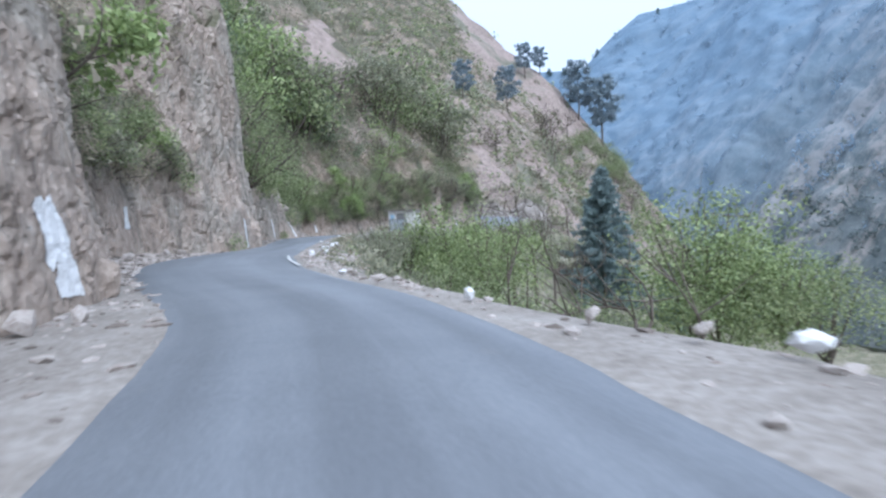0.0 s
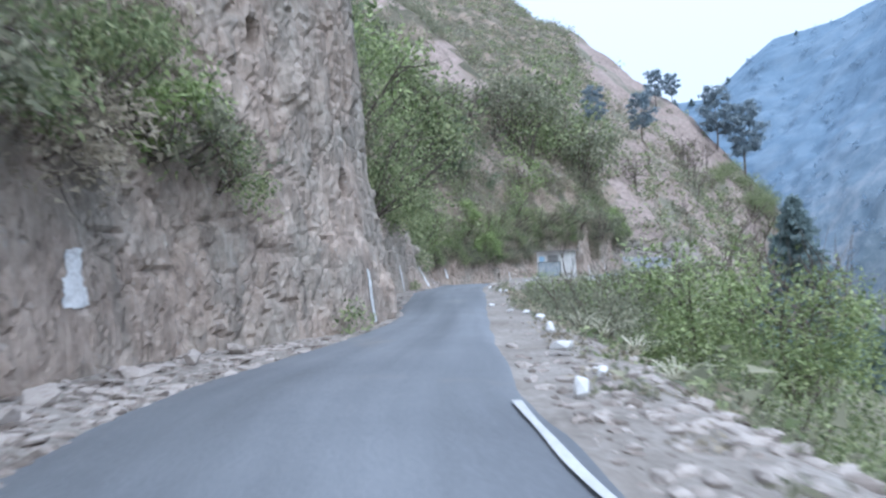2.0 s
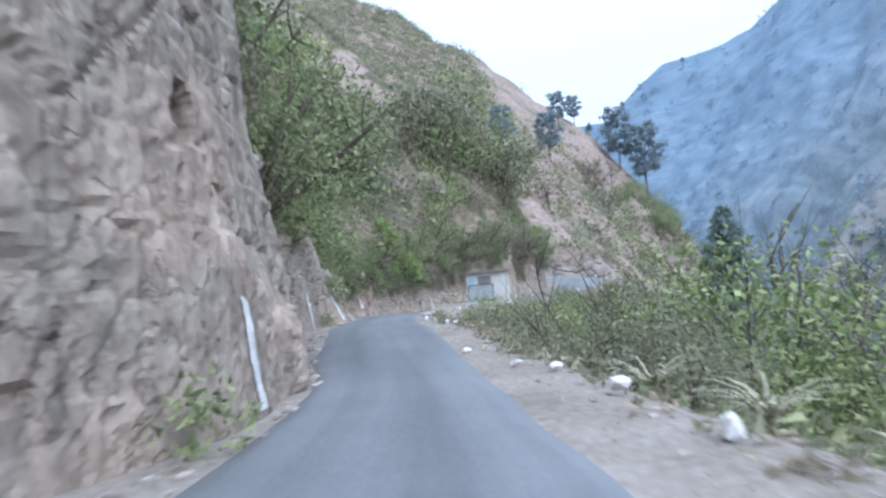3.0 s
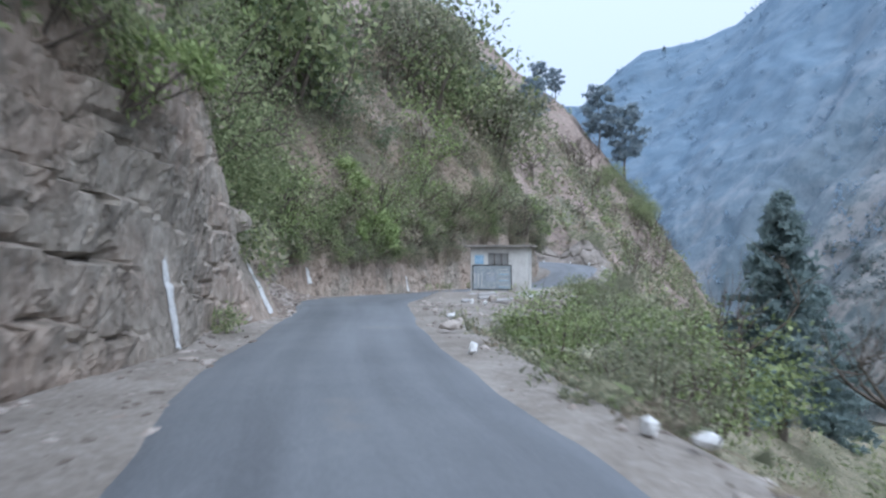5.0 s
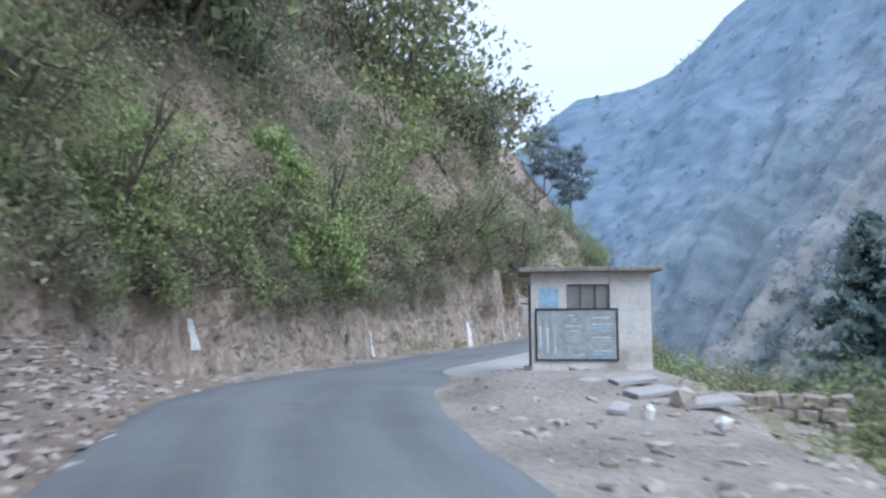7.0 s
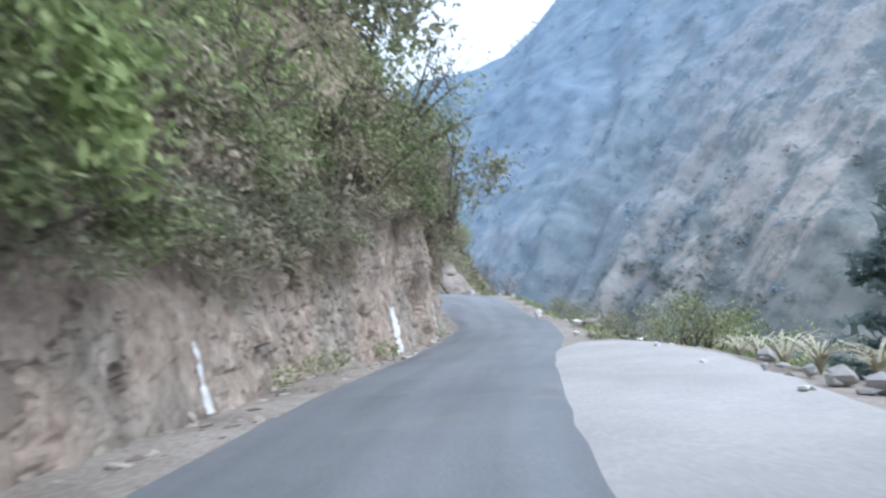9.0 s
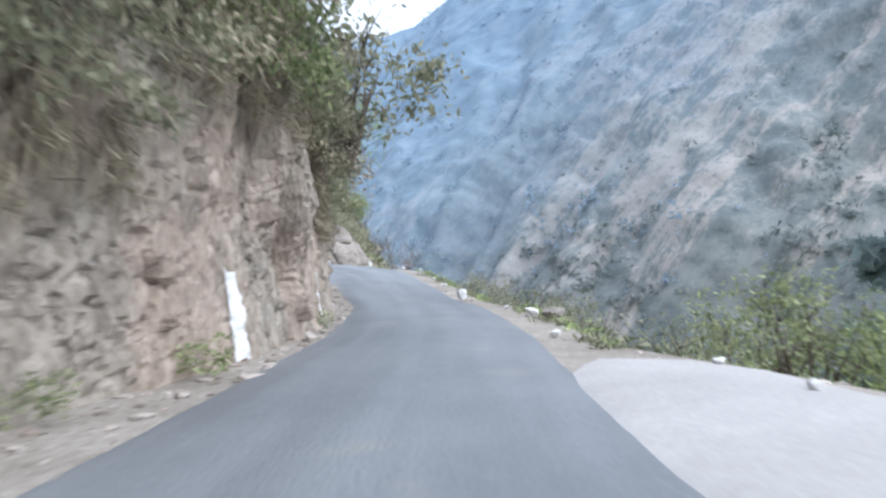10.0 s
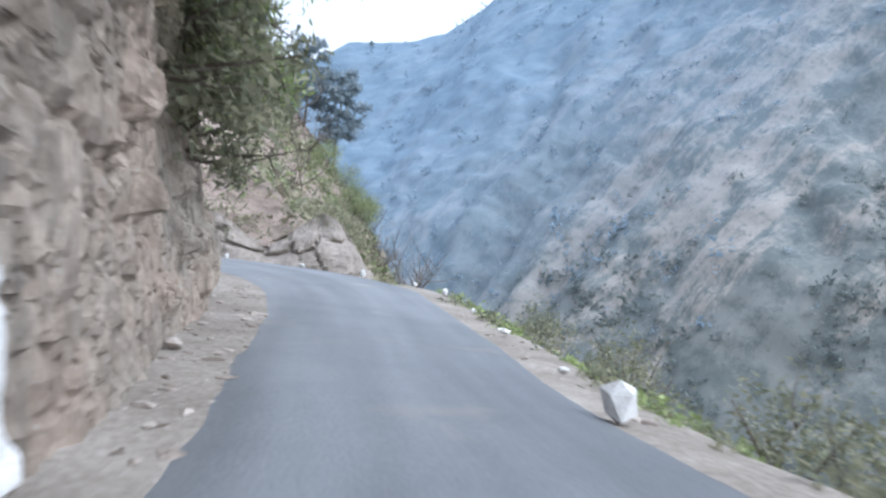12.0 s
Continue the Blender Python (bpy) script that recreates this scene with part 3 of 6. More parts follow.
top = np.interp(wall[:, 1], ROCK_TOP_Y, ROCK_TOP)
rows_n = 130
tt = np.linspace(0, 1, rows_n) ** 1.15
CLIFF = 13.0
h = tt[None] * CLIFF - 0.4
lean_ = np.interp(wall[:, 1], LEAN_Y, LEAN)
rise_ = np.interp(wall[:, 1], RISE_Y, RISE)
inward = (lean_ + 0.33 * np.exp(-(((wall[:, 1] - 61.4) / 1.6) ** 2)))[:, None] * h + np.maximum(h - top[:, None], 0) * rise_[:, None]
c3 = np.zeros((ws, rows_n, 3))
c3[:, :, :2] = wall[:, None] + wn_[:, None] * inward[:, :, None]
c3[:, :, 2] = road_z(wall[:, 1])[:, None] + h
q = c3.reshape(-1, 3)
nrm3 = np.repeat(wn_[:, None], rows_n, 1).reshape(-1, 2)
soft = np.clip((h - top[:, None]) / 2.0, 0, 1).ravel()
warp = np.stack([fbm(q * 0.7, 3, 70 + k) for k in range(3)], 1)
tip = np.array(Euler((0.18, 0.25, 0.4)).to_matrix())
qt = q @ tip
big, gap = blocks(qt * np.array((0.42, 0.32, 0.2)) + warp * 0.08, 5, 0.7)
mid, gap2 = blocks(qt * np.array((0.85, 0.8, 0.42)) + warp * 0.06, 9, 1.0)
sml, gap3 = blocks(qt * np.array((2.3, 2.1, 1.2)) + warp * 0.15, 15, 0.9)
disp = big * 0.42 + mid * 0.36 + fbm(q * np.array((0.22, 0.22, 0.12)), 4, 2) * 0.95 * np.tile(np.clip((h.ravel() - 0.6) / 3.5, 0.2, 1), ws)
disp = disp + 0.12 * np.clip(1 - gap2 / 0.06, 0, 1)
bed = (q[:, 2] + 0.25 * q[:, 1] * 0.5 + 0.7 * fbm(q * 0.35, 3, 55)) * 1.15
ledge = bed - np.floor(bed)
slabs = np.exp(-(((q[:, 1] - 51) / 8) ** 2)) + 0.12 * np.exp(-(((q[:, 1] - 31) / 4) ** 2))
disp = disp - slabs * (0.26 * ledge - 0.13) + slabs * 0.3 * np.clip(1 - ledge / 0.1, 0, 1)
rugged = np.interp(q[:, 1], (4, 8, 26, 30, 58, 66, 120, 128), (0, 0.8, 0.8, 0.3, 0.3, 1, 1, 0))
fine_ = sml * (0.1 + 0.1 * rugged) + fbm(q * 3, 3, 6) * 0.035 + rugged * 0.12 * np.clip(1 - gap3 / 0.12, 0, 1)
for y_, z_ in ((10.4, 2.2), (22.4, 2.3), (31.0, 1.7), (36.8, 1.2), (45.2, 1.4), (53.6, 2.0), (61.2, 1.9), (81.7, 2.0), (91.0, 1.7), (99.9, 2.0), (105.2, 1.7), (107.2, 1.8), (109.0, 1.8), (110.9, 1.7)):
    i_ = np.argmin(abs(wall[:, 1] - y_))
    far_ = np.repeat((np.arange(ws) - i_) * STEP, rows_n)
    plane = (0.96 if y_ < 102 else 0.75) * np.exp(-(((far_ + 0.45) / (1.0 if y_ < 102 else 0.75)) ** 4)) * np.clip((z_ + 0.6 - np.tile(h.ravel(), ws)) / 0.6, 0, 1)
    disp, fine_ = disp * (1 - plane), fine_ * (1 - 0.7 * plane)
disp = disp + fine_
disp2 = fbm(q * np.array((0.3, 0.3, 0.25)), 5, 14) * 1.3
disp = disp * (1 - 0.35 * soft) + disp2 * soft * 0.7 + 0.25 * soft * fbm(q * 1.3, 3, 19)
far_ = np.repeat((np.arange(ws) - np.argmin(abs(wall[:, 1] - 102.3))) * STEP, rows_n)
high_ = np.tile(h.ravel(), ws) if h.shape[0] == 1 else h.ravel()
hollow = np.exp(-(((far_ + 0.15 * (high_ - 3)) / 0.65) ** 4)) * np.clip((high_ - 0.8) / 0.8, 0, 1) * np.clip((6.5 - high_) / 1.2, 0, 1)
column = np.exp(-(((far_ + 1.25 + 0.2 * (high_ - 3)) / 0.6) ** 2)) * np.clip((high_ - 1.6) / 1.5, 0, 1) * np.clip((9 - high_) / 2, 0, 1)
buttress = np.exp(-(((far_ - 1.5 + 0.1 * (high_ - 3)) / 0.7) ** 4)) * np.clip((high_ - 1.5) / 1.2, 0, 1) * np.clip((9 - high_) / 2, 0, 1)
disp = disp + 2.2 * hollow - 0.6 * column - 0.7 * buttress
q[:, :2] += nrm3 * disp[:, None] * np.clip((q[:, 2] - road_z(q[:, 1]) + 1.2) / 2, 0.35, 1)[:, None]
over = np.clip((far_ - 0.15) / 0.5, 0, 1) * np.clip((2.6 - far_) / 1.0, 0, 1) * 0.5 * np.clip(high_ - 0.6, 0, 2.9)
q[:, :2] -= np.repeat(wt[:, None], rows_n, 1).reshape(-1, 2) * over[:, None]
cliff_grid = q.reshape(c3.shape)
cliff = tagged(grid_ob("cliff", cliff_grid, ROCK, smooth=False), "blocky grey-brown rock cliff cut beside the road", "cliff", kind="structure")

cliff.data.materials.append(SOIL)
edge_h = (h - top[:, None] + 2.2 * fbm(q * 0.3, 4, 90).reshape(ws, rows_n))[:-1, :-1]
cliff.data.materials.append(HILL)
cover = (edge_h > 0.6) * np.where(wall[:-1, 1] > 62, 2, 1)[:, None]
earthy = fbm(q * np.array((0.45, 0.45, 0.6)), 4, 93).reshape(ws, rows_n)[:-1, :-1] > np.interp(wall[:-1, 1], (60, 65, 88, 95), (1, 0.02, 0.08, 1))[:, None]
cliff.data.polygons.foreach_set("material_index", np.where((cover == 0) & earthy, 1, cover).astype(np.int32).ravel())

# ---- the hill above the cliff ----
HOP = int(1.92 / STEP)
hs = wall[::HOP]
hn = wn_[::HOP]
ht = np.interp(hs[:, 1], ROCK_TOP_Y, ROCK_TOP)
hd = np.r_[0, 1, 2, 3.5, 5, np.arange(7, 60, 2.5), np.arange(60, 190, 6)]
hg = np.zeros((len(hs), len(hd), 3))
up_n = np.array((-0.93, 0.36))
base = CLIFF - 1.2
inn = np.interp(hs[:, 1], LEAN_Y, LEAN) * base + np.maximum(base - ht, 0) * np.interp(hs[:, 1], RISE_Y, RISE)
for j, d in enumerate(hd):
    nn = hn * min(d, 5) + up_n * max(d - 5, 0)
    hg[:, j, :2] = hs + hn * (inn + 0.2)[:, None] + nn
    hg[:, j, 2] = road_z(hs[:, 1]) + base + min(d, 40) * 1.15 + max(d - 40, 0) * 0.85
q = hg.reshape(-1, 3)
q[:, 2] += fbm(q * 0.06, 5, 40) * np.repeat(np.clip(hd / 12, 0.1, 1)[None], len(hs), 0).ravel() * 9
hill = tagged(grid_ob("hillside", q.reshape(hg.shape), HILL), "steep scrub hillside above the road cutting", "hillside", kind="structure")
hc = np.array([p_.center[:] for p_ in hill.data.polygons])
hill.data.materials.append(DRYHILL)
hill.data.materials.append(ROCK)
bare_ = fbm(hc * 0.11, 4, 83)
hill.data.polygons.foreach_set("material_index", np.where(bare_ > 0.14, 2, np.where(bare_ < -0.04, 1, 0)).astype(np.int32))


def loft(name, low, high, n, m, mat, amp, freq, bow=0.0, seed=1):
    a, b = even(low, n), even(high, n)
    t = np.linspace(0, 1, m)
    q = a[:, None] + (b - a)[:, None] * t[None, :, None]
    q[:, :, 2] += bow * np.sin(t * math.pi)[None]
    f = q.reshape(-1, 3)
    fade = np.tile(np.clip(np.minimum(t, 1 - t * 0.85) * 6, 0.15, 1), n)
    f[:, 2] += fade * amp * fbm(f * freq, 6, seed)
    f[:, 0] += fade * amp * 0.4 * fbm(f * freq * 1.3, 4, seed + 3)
    return grid_ob(name, f.reshape(q.shape), mat)


SPUR_LOW = [(-60, 153, 2.5), (-5, 157, 2.5), (10, 154.5, 2.5), (19, 151, 2), (28, 157, -4), (40, 168, -10), (60, 205, -22), (85, 245, -32), (112, 290, -44)]
SPUR_HIGH = [(-150, 360, 210), (-60, 345, 150), (10, 322, 98), (42, 293, 60), (57, 288, 40), (75, 287, 21), (95, 298, 0), (114, 312, -32)]
spur = tagged(loft("spur_hillside", SPUR_LOW, SPUR_HIGH, 150, 120, DRYHILL, 9, 0.035, 0, 3), "dry brown hillside spur with scattered scrub", "hillside", kind="structure")
sc = np.array([p_.center[:] for p_ in spur.data.polygons])
spur.data.materials.append(HILL)
spur.data.polygons.foreach_set("material_index", (sc[:, 0] + 14 * fbm(sc * 0.03, 4, 63) < 7).astype(np.int32))
MT_LOW = [(330, -250, -46), (230, 0, -46), (165, 150, -46), (107, 291, -46), (76, 365, -42), (58, 410, -34), (20, 470, -10), (-50, 520, 20)]
MT_HIGH = [(760, -300, 430), (570, 0, 385), (400, 250, 305), (285, 400, 232), (219, 443, 174), (207, 450, 158), (189, 459, 143), (168, 469, 135), (139, 480, 132), (119, 487, 117), (103, 491, 99), (80, 497, 99), (-40, 560, 120)]
a, b = even(MT_LOW, 300), even(MT_HIGH, 300)
t = np.linspace(0, 1, 220)
mg = a[:, None] + (b - a)[:, None] * t[None, :, None]
f = mg.reshape(-1, 3)
u = np.repeat(np.linspace(0, 1, 300) * 14, 220)
v = np.tile(t * 5, 300)
bend = fbm(np.stack([u * 0.5, v * 0.6, 0 * u], 1), 3, 5) * 1.5
bend += 0.5 * v
ribs = 0.55 - 1.3 * abs(fbm(np.stack([(u + bend) * 1.3, v * 0.25, 0 * u], 1), 5, 6)) + 0.5 * fbm(np.stack([(u + bend) * 5, v * 0.9, 0 * u], 1), 4, 16)
fade = np.clip(np.minimum(v / 5, 1.03 - v / 5) * 7, 0.1, 1)
calm = np.clip(1.15 - (f[:, 1] * 0.8 + f[:, 2]) / 560, 0.2, 1)
push = fade * calm * (ribs * 15 + fbm(f * 0.03, 5, 8) * 9) + np.clip(fade, 0.45, 1) * fbm(f * 0.16, 4, 18) * 2.2
f += push[:, None] * np.array((-0.62, -0.26, 0.74))
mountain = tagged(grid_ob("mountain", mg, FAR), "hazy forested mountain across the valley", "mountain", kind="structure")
lay = mountain.data.uv_layers.new(name="slope")
li = np.zeros(len(mountain.data.loops), np.int32)
mountain.data.loops.foreach_get("vertex_index", li)
down_ = np.stack([u * 100 + v * 55, v * 85], 1)
lay.data.foreach_set("uv", down_[li].astype(np.float32).ravel())

# the near rock face at the foot of the far spur
FOOT = [(-24, 151), (-6, 155), (6, 154), (14, 151), (18.5, 149), (22.5, 151), (25, 158), (26, 168)]
fw = spline(FOOT, 0.3)
ft = np.gradient(fw, axis=0)
ft /= np.linalg.norm(ft, axis=1)[:, None]
fn = np.stack([-ft[:, 1], ft[:, 0]], 1)
fh = np.linspace(-6, 4.3, 52)
fg = np.zeros((len(fw), 52, 3))
fg[:, :, :2] = fw[:, None] + fn[:, None] * (0.3 * (fh + 2))[None, :, None]
fg[:, :, 2] = np.where(fh > 0, fh * (0.75 + 0.6 * smooth_noise(np.stack([fw[:, 0] * 0.22, fw[:, 1] * 0.22, 0 * fw[:, 0]], 1), 5)[:, None]), fh[None]) + 0.8
q = fg.reshape(-1, 3)
bb, gap = blocks(q * np.array((0.5, 0.5, 0.4)), 25, 0.6)
q[:, :2] += np.repeat(fn[:, None], 52, 1).reshape(-1, 2) * (bb * 0.5 + fbm(q * 0.4, 4, 33) * 1.2 + 0.4 * np.clip(1 - gap / 0.12, 0, 1))[:, None]
tagged(grid_ob("far_cliff", fg, PALEROCK, smooth=False), "pale rock face round the far bend", "cliff", kind="structure")


# ---- leaves ----
def leaf_cloud(rng, count, size, flat=0.8, hollow=0.4, aspect=0.5, blade=4, core=0):
    """Leaf blades inside a unit ball, thicker towards its skin, over a core of leaves that lie on one another."""
    d = rng.normal(size=(count, 3))
    d /= np.linalg.norm(d, axis=1)[:, None]
    r = hollow + (1 - hollow) * rng.random(count) ** 0.6
    lump = 1 + 0.5 * smooth_noise(d * 2.0 + rng.random(3) * 50, 77)
    c = d * (r * lump)[:, None]
    c[:, 2] *= flat
    ax = rng.normal(size=(count, 3)) + d * 0.9
    ax /= np.linalg.norm(ax, axis=1)[:, None]
    side = np.cross(ax, rng.normal(size=(count, 3)))
    side /= np.linalg.norm(side, axis=1)[:, None]
    s = size * (0.5 + 1.0 * rng.random(count))[:, None]
    if core:
        e = rng.normal(size=(core, 3))
        e /= np.linalg.norm(e, axis=1)[:, None]
        seat = e * ((0.3 + 0.34 * rng.random(core)) * (1 + 0.5 * smooth_noise(e * 2.0 + 31, 78)))[:, None]
        seat[:, 2] *= flat
        tilt = e + 0.45 * rng.normal(size=(core, 3))
        tx = np.cross(tilt, rng.normal(size=(core, 3)))
        tx /= np.linalg.norm(tx, axis=1)[:, None]
        ty = np.cross(tilt / np.linalg.norm(tilt, axis=1)[:, None], tx) * 0.9 / aspect
        c, ax, side = np.vstack([c, seat]), np.vstack([ax, tx]), np.vstack([side, ty])
        s = np.vstack([s, min(0.95 * size, 1.5 / math.sqrt(core)) * (0.6 + 0.6 * rng.random((core, 1)))])
    if blade == 3:
        v = np.stack([c - (ax + side * aspect) * s, c - (ax - side * aspect) * s, c + ax * s], 1)
    else:
        v = np.stack([c - ax * s, c + side * s * aspect, c + ax * s, c - side * s * aspect], 1)
    return v.reshape(-1, 3)


def quads(n, k=4):
    return np.arange(n * k).reshape(-1, k)


def scatter(name, places, radii, mat, label, category, seed, count=110, size=0.2, flat=0.85, blade=3, core=0):
    """Many leafy clumps as one object."""
    rng = np.random.default_rng(seed)
    kinds = [leaf_cloud(rng, count, size, flat, blade=blade, core=core) for _ in range(8)]
    vs = []
    for at, r in zip(places, radii):
        v = kinds[rng.integers(8)] * r * (0.8 + 0.4 * rng.random(3))
        a = rng.random() * 6.283
        ca, sa = math.cos(a), math.sin(a)
        v = v @ np.array(((ca, sa, 0), (-sa, ca, 0), (0, 0, 1)))
        vs.append(v + np.array(at))
    v = np.concatenate(vs)
    return tagged(new(name, mesh_of(name, v, quads(len(v) // blade, blade), mat)), label, category, kind="stuff")


def pick(ob, count, seed, test=None):
    """Random places on the faces of a grid object."""
    rng = np.random.default_rng(seed)
    me = ob.data
    co = np.zeros(len(me.vertices) * 3)
    me.vertices.foreach_get("co", co)
    co = co.reshape(-1, 3)
    lo = np.zeros(len(me.loops), np.int32)
    me.loops.foreach_get("vertex_index", lo)
    f = co[lo.reshape(-1, 4)]
    area = 0.5 * np.linalg.norm(np.cross(f[:, 2] - f[:, 0], f[:, 3] - f[:, 1]), axis=1)
    mid = f.mean(1)
    if test is not None:
        area = area * test(mid)
    i = rng.choice(len(f), count, p=area / area.sum())
    a, b = rng.random((2, count, 1))
    x = f[i]
    return (x[:, 0] * (1 - a) + x[:, 1] * a) * (1 - b) + (x[:, 3] * (1 - a) + x[:, 2] * a) * b


rng = np.random.default_rng(4)


def near_hill(m, kind=0):
    return (m[:, 1] > 20) * (m[:, 1] < 150) * (m[:, 0] > -60) * (m[:, 2] < 44) * (0.25 + (m[:, 1] > 52)) * np.clip(2.6 * fbm(m * 0.07, 3, 60 + kind * 7) + 0.5, 0.03, 2)


HILL_MIX = {1: lambda y: np.clip((104 - y) / 16, 0.04, 1), 2: lambda y: 0.5 + np.clip((y - 70) / 30, 0, 1), 3: lambda y: 0.1 + np.clip((y - 80) / 26, 0, 1), 4: lambda y: np.clip((108 - y) / 16, 0.04, 1)}
for mat, n, sd in ((DEEP, 520, 1), (OLIVE, 560, 2), (DRYLEAF, 340, 3), (LEAF, 420, 4)):
    at = pick(hill, n, sd, lambda m, k=sd: near_hill(m, k) * HILL_MIX[k](m[:, 1]))
    scatter("hill_scrub", at + np.array((0, 0, 0.4)), 0.8 + 1.6 * rng.random(n) ** 1.5, mat, "dense leafy scrub on the hillside", "scrub", sd, 76, 0.08, core=44)


def upper(m, kind=0):
    hh = m[:, 2] - road_z(m[:, 1]) - np.interp(m[:, 1], ROCK_TOP_Y, ROCK_TOP)
    return (hh > -0.3) * (m[:, 1] > 8) * (m[:, 1] < 135) * np.interp(m[:, 1], (8, 14, 27, 28, 35, 36, 62, 80, 84, 98, 104, 135), (0.25, 0.5, 0.5, 0.02, 0.02, 1.2, 1.2, 1.2, 0.8, 0.6, 0.8, 1.0)) * np.clip(2.2 * fbm(m * 0.16, 3, 61 + kind * 7) + 0.6, 0.08, 2)


for mat, n, sd in ((LEAF, 900, 11), (OLIVE, 800, 12), (DRYLEAF, 800, 13)):
    at = pick(cliff, n, sd, lambda m, k=sd: upper(m, k) * (np.interp(m[:, 1], (8, 30, 36, 60, 76, 79, 84, 89, 92, 104, 110), (0.4, 0.4, 1.4, 1.4, 1.0, 0.25, 0.3, 0.6, 0.15, 0.3, 0.7)) if k == 11 else np.interp(m[:, 1], (8, 34, 36, 62, 64, 76, 79, 84, 87, 104), (2.0, 2.0, 0.4, 0.4, 0.6, 0.8, 2.2, 2.0, 0.8, 1.2)) if k == 13 else np.interp(m[:, 1], (80, 88, 106, 112), (1.0, 1.8, 1.8, 1.0))))
    scatter("cliff_scrub", at, 0.35 + 0.85 * rng.random(n), mat, "leafy scrub hanging over the cliff", "scrub", sd, 72, 0.088, core=32)


def green(m):
    return (m[:, 2] > -30) * np.clip(fbm(m * 0.02, 3, 62) + 0.45 - m[:, 2] * 0.003 - (m[:, 0] - 5) * 0.008 + 1.2 * (m[:, 1] < 195) + 1.0 * (m[:, 1] < 260) * (m[:, 0] < 40) * (m[:, 0] > 0) + 0.35 * (m[:, 0] > 30) * (m[:, 2] < 45) + 1.6 * (m[:, 0] + 10 * fbm(m * 0.03, 3, 63) < 9) * (m[:, 0] > -50) + 1.2 * (m[:, 0] > 40) * (m[:, 2] < 26) + 0.8 * (m[:, 0] > 58) + 0.5 * (m[:, 2] < 22), 0.05, 2)


for mat, n, sd in ((LEAF, 1700, 21), (OLIVE, 2200, 22), (DRYLEAF, 1500, 23)):
    at = pick(spur, n, sd, green)
    scatter("spur_scrub", at, 1.2 + 2.4 * rng.random(n) ** 1.5, mat, "patchy scrub on the dry spur", "scrub", sd, 22, 0.13, core=22)


top_at = fg[::2, -1] + np.array((0, 0.5, 0.3))
scatter("rim_scrub", np.repeat(top_at, 2, 0) + np.random.default_rng(5).normal(size=(len(top_at) * 2, 3)) * np.array((0.8, 0.8, 0.5)), 0.35 + 0.75 * np.random.default_rng(6).random(len(top_at) * 2), OLIVE, "dusty scrub along the top of the far rock face", "scrub", 27, 70, 0.11)


def below(m):
    return (m[:, 1] > -5) * (m[:, 1] < 175) * (m[:, 2] < road_z(m[:, 1]) - 1.0) * (m[:, 2] > -42) * (m[:, 0] < 80) * ((m[:, 1] > 17) | (m[:, 0] > 9)) * np.exp(-(road_z(m[:, 1]) - m[:, 2]) / 11)


for mat, n, sd in ((LEAF, 520, 31), (OLIVE, 720, 32), (DRYLEAF, 420, 33)):
    at = pick(ground, n, sd, below)
    scatter("slope_scrub", at, 0.5 + 1.1 * rng.random(n), mat, "scrub on the slope below the road", "scrub", sd, 45, 0.09, core=40)
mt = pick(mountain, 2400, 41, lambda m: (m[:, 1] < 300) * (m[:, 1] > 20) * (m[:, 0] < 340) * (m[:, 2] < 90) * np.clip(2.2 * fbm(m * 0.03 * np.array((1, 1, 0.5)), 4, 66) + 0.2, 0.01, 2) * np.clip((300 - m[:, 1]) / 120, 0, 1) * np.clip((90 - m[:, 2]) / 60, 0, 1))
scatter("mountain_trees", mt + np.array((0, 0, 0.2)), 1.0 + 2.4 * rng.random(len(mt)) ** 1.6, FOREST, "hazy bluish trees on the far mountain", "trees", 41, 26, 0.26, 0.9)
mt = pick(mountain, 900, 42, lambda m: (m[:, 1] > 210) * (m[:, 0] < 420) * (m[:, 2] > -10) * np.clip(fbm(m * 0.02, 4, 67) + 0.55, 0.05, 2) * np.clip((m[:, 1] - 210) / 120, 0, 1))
scatter("mountain_forest", mt + np.array((0, 0, 0.6)), 1.2 + 2.2 * rng.random(len(mt)) ** 1.6, HAZEFOREST, "hazy blue conifer forest on the far mountain", "trees", 42, 18, 0.3, 1.3)


def tube(points, radii, sides=7):
    """A tapered limb along a line of points."""
    p = np.array(points, float)
    d = np.gradient(p, axis=0)
    d /= np.linalg.norm(d, axis=1)[:, None]
    a = np.cross(d, np.array((0.31, 0.17, 0.93)) + 0 * d)
    a /= np.maximum(np.linalg.norm(a, axis=1), 1e-6)[:, None]
    b = np.cross(d, a)
    ang = np.linspace(0, 2 * math.pi, sides, endpoint=False)
    ring = p[:, None] + (a[:, None] * np.cos(ang)[None, :, None] + b[:, None] * np.sin(ang)[None, :, None]) * np.array(radii)[:, None, None]
    f = []
    for i in range(len(p) - 1):
        for j in range(sides):
            k = (j + 1) % sides
            f.append((i * sides + j, i * sides + k, (i + 1) * sides + k, (i + 1) * sides + j))
    return ring.reshape(-1, 3), np.array(f)


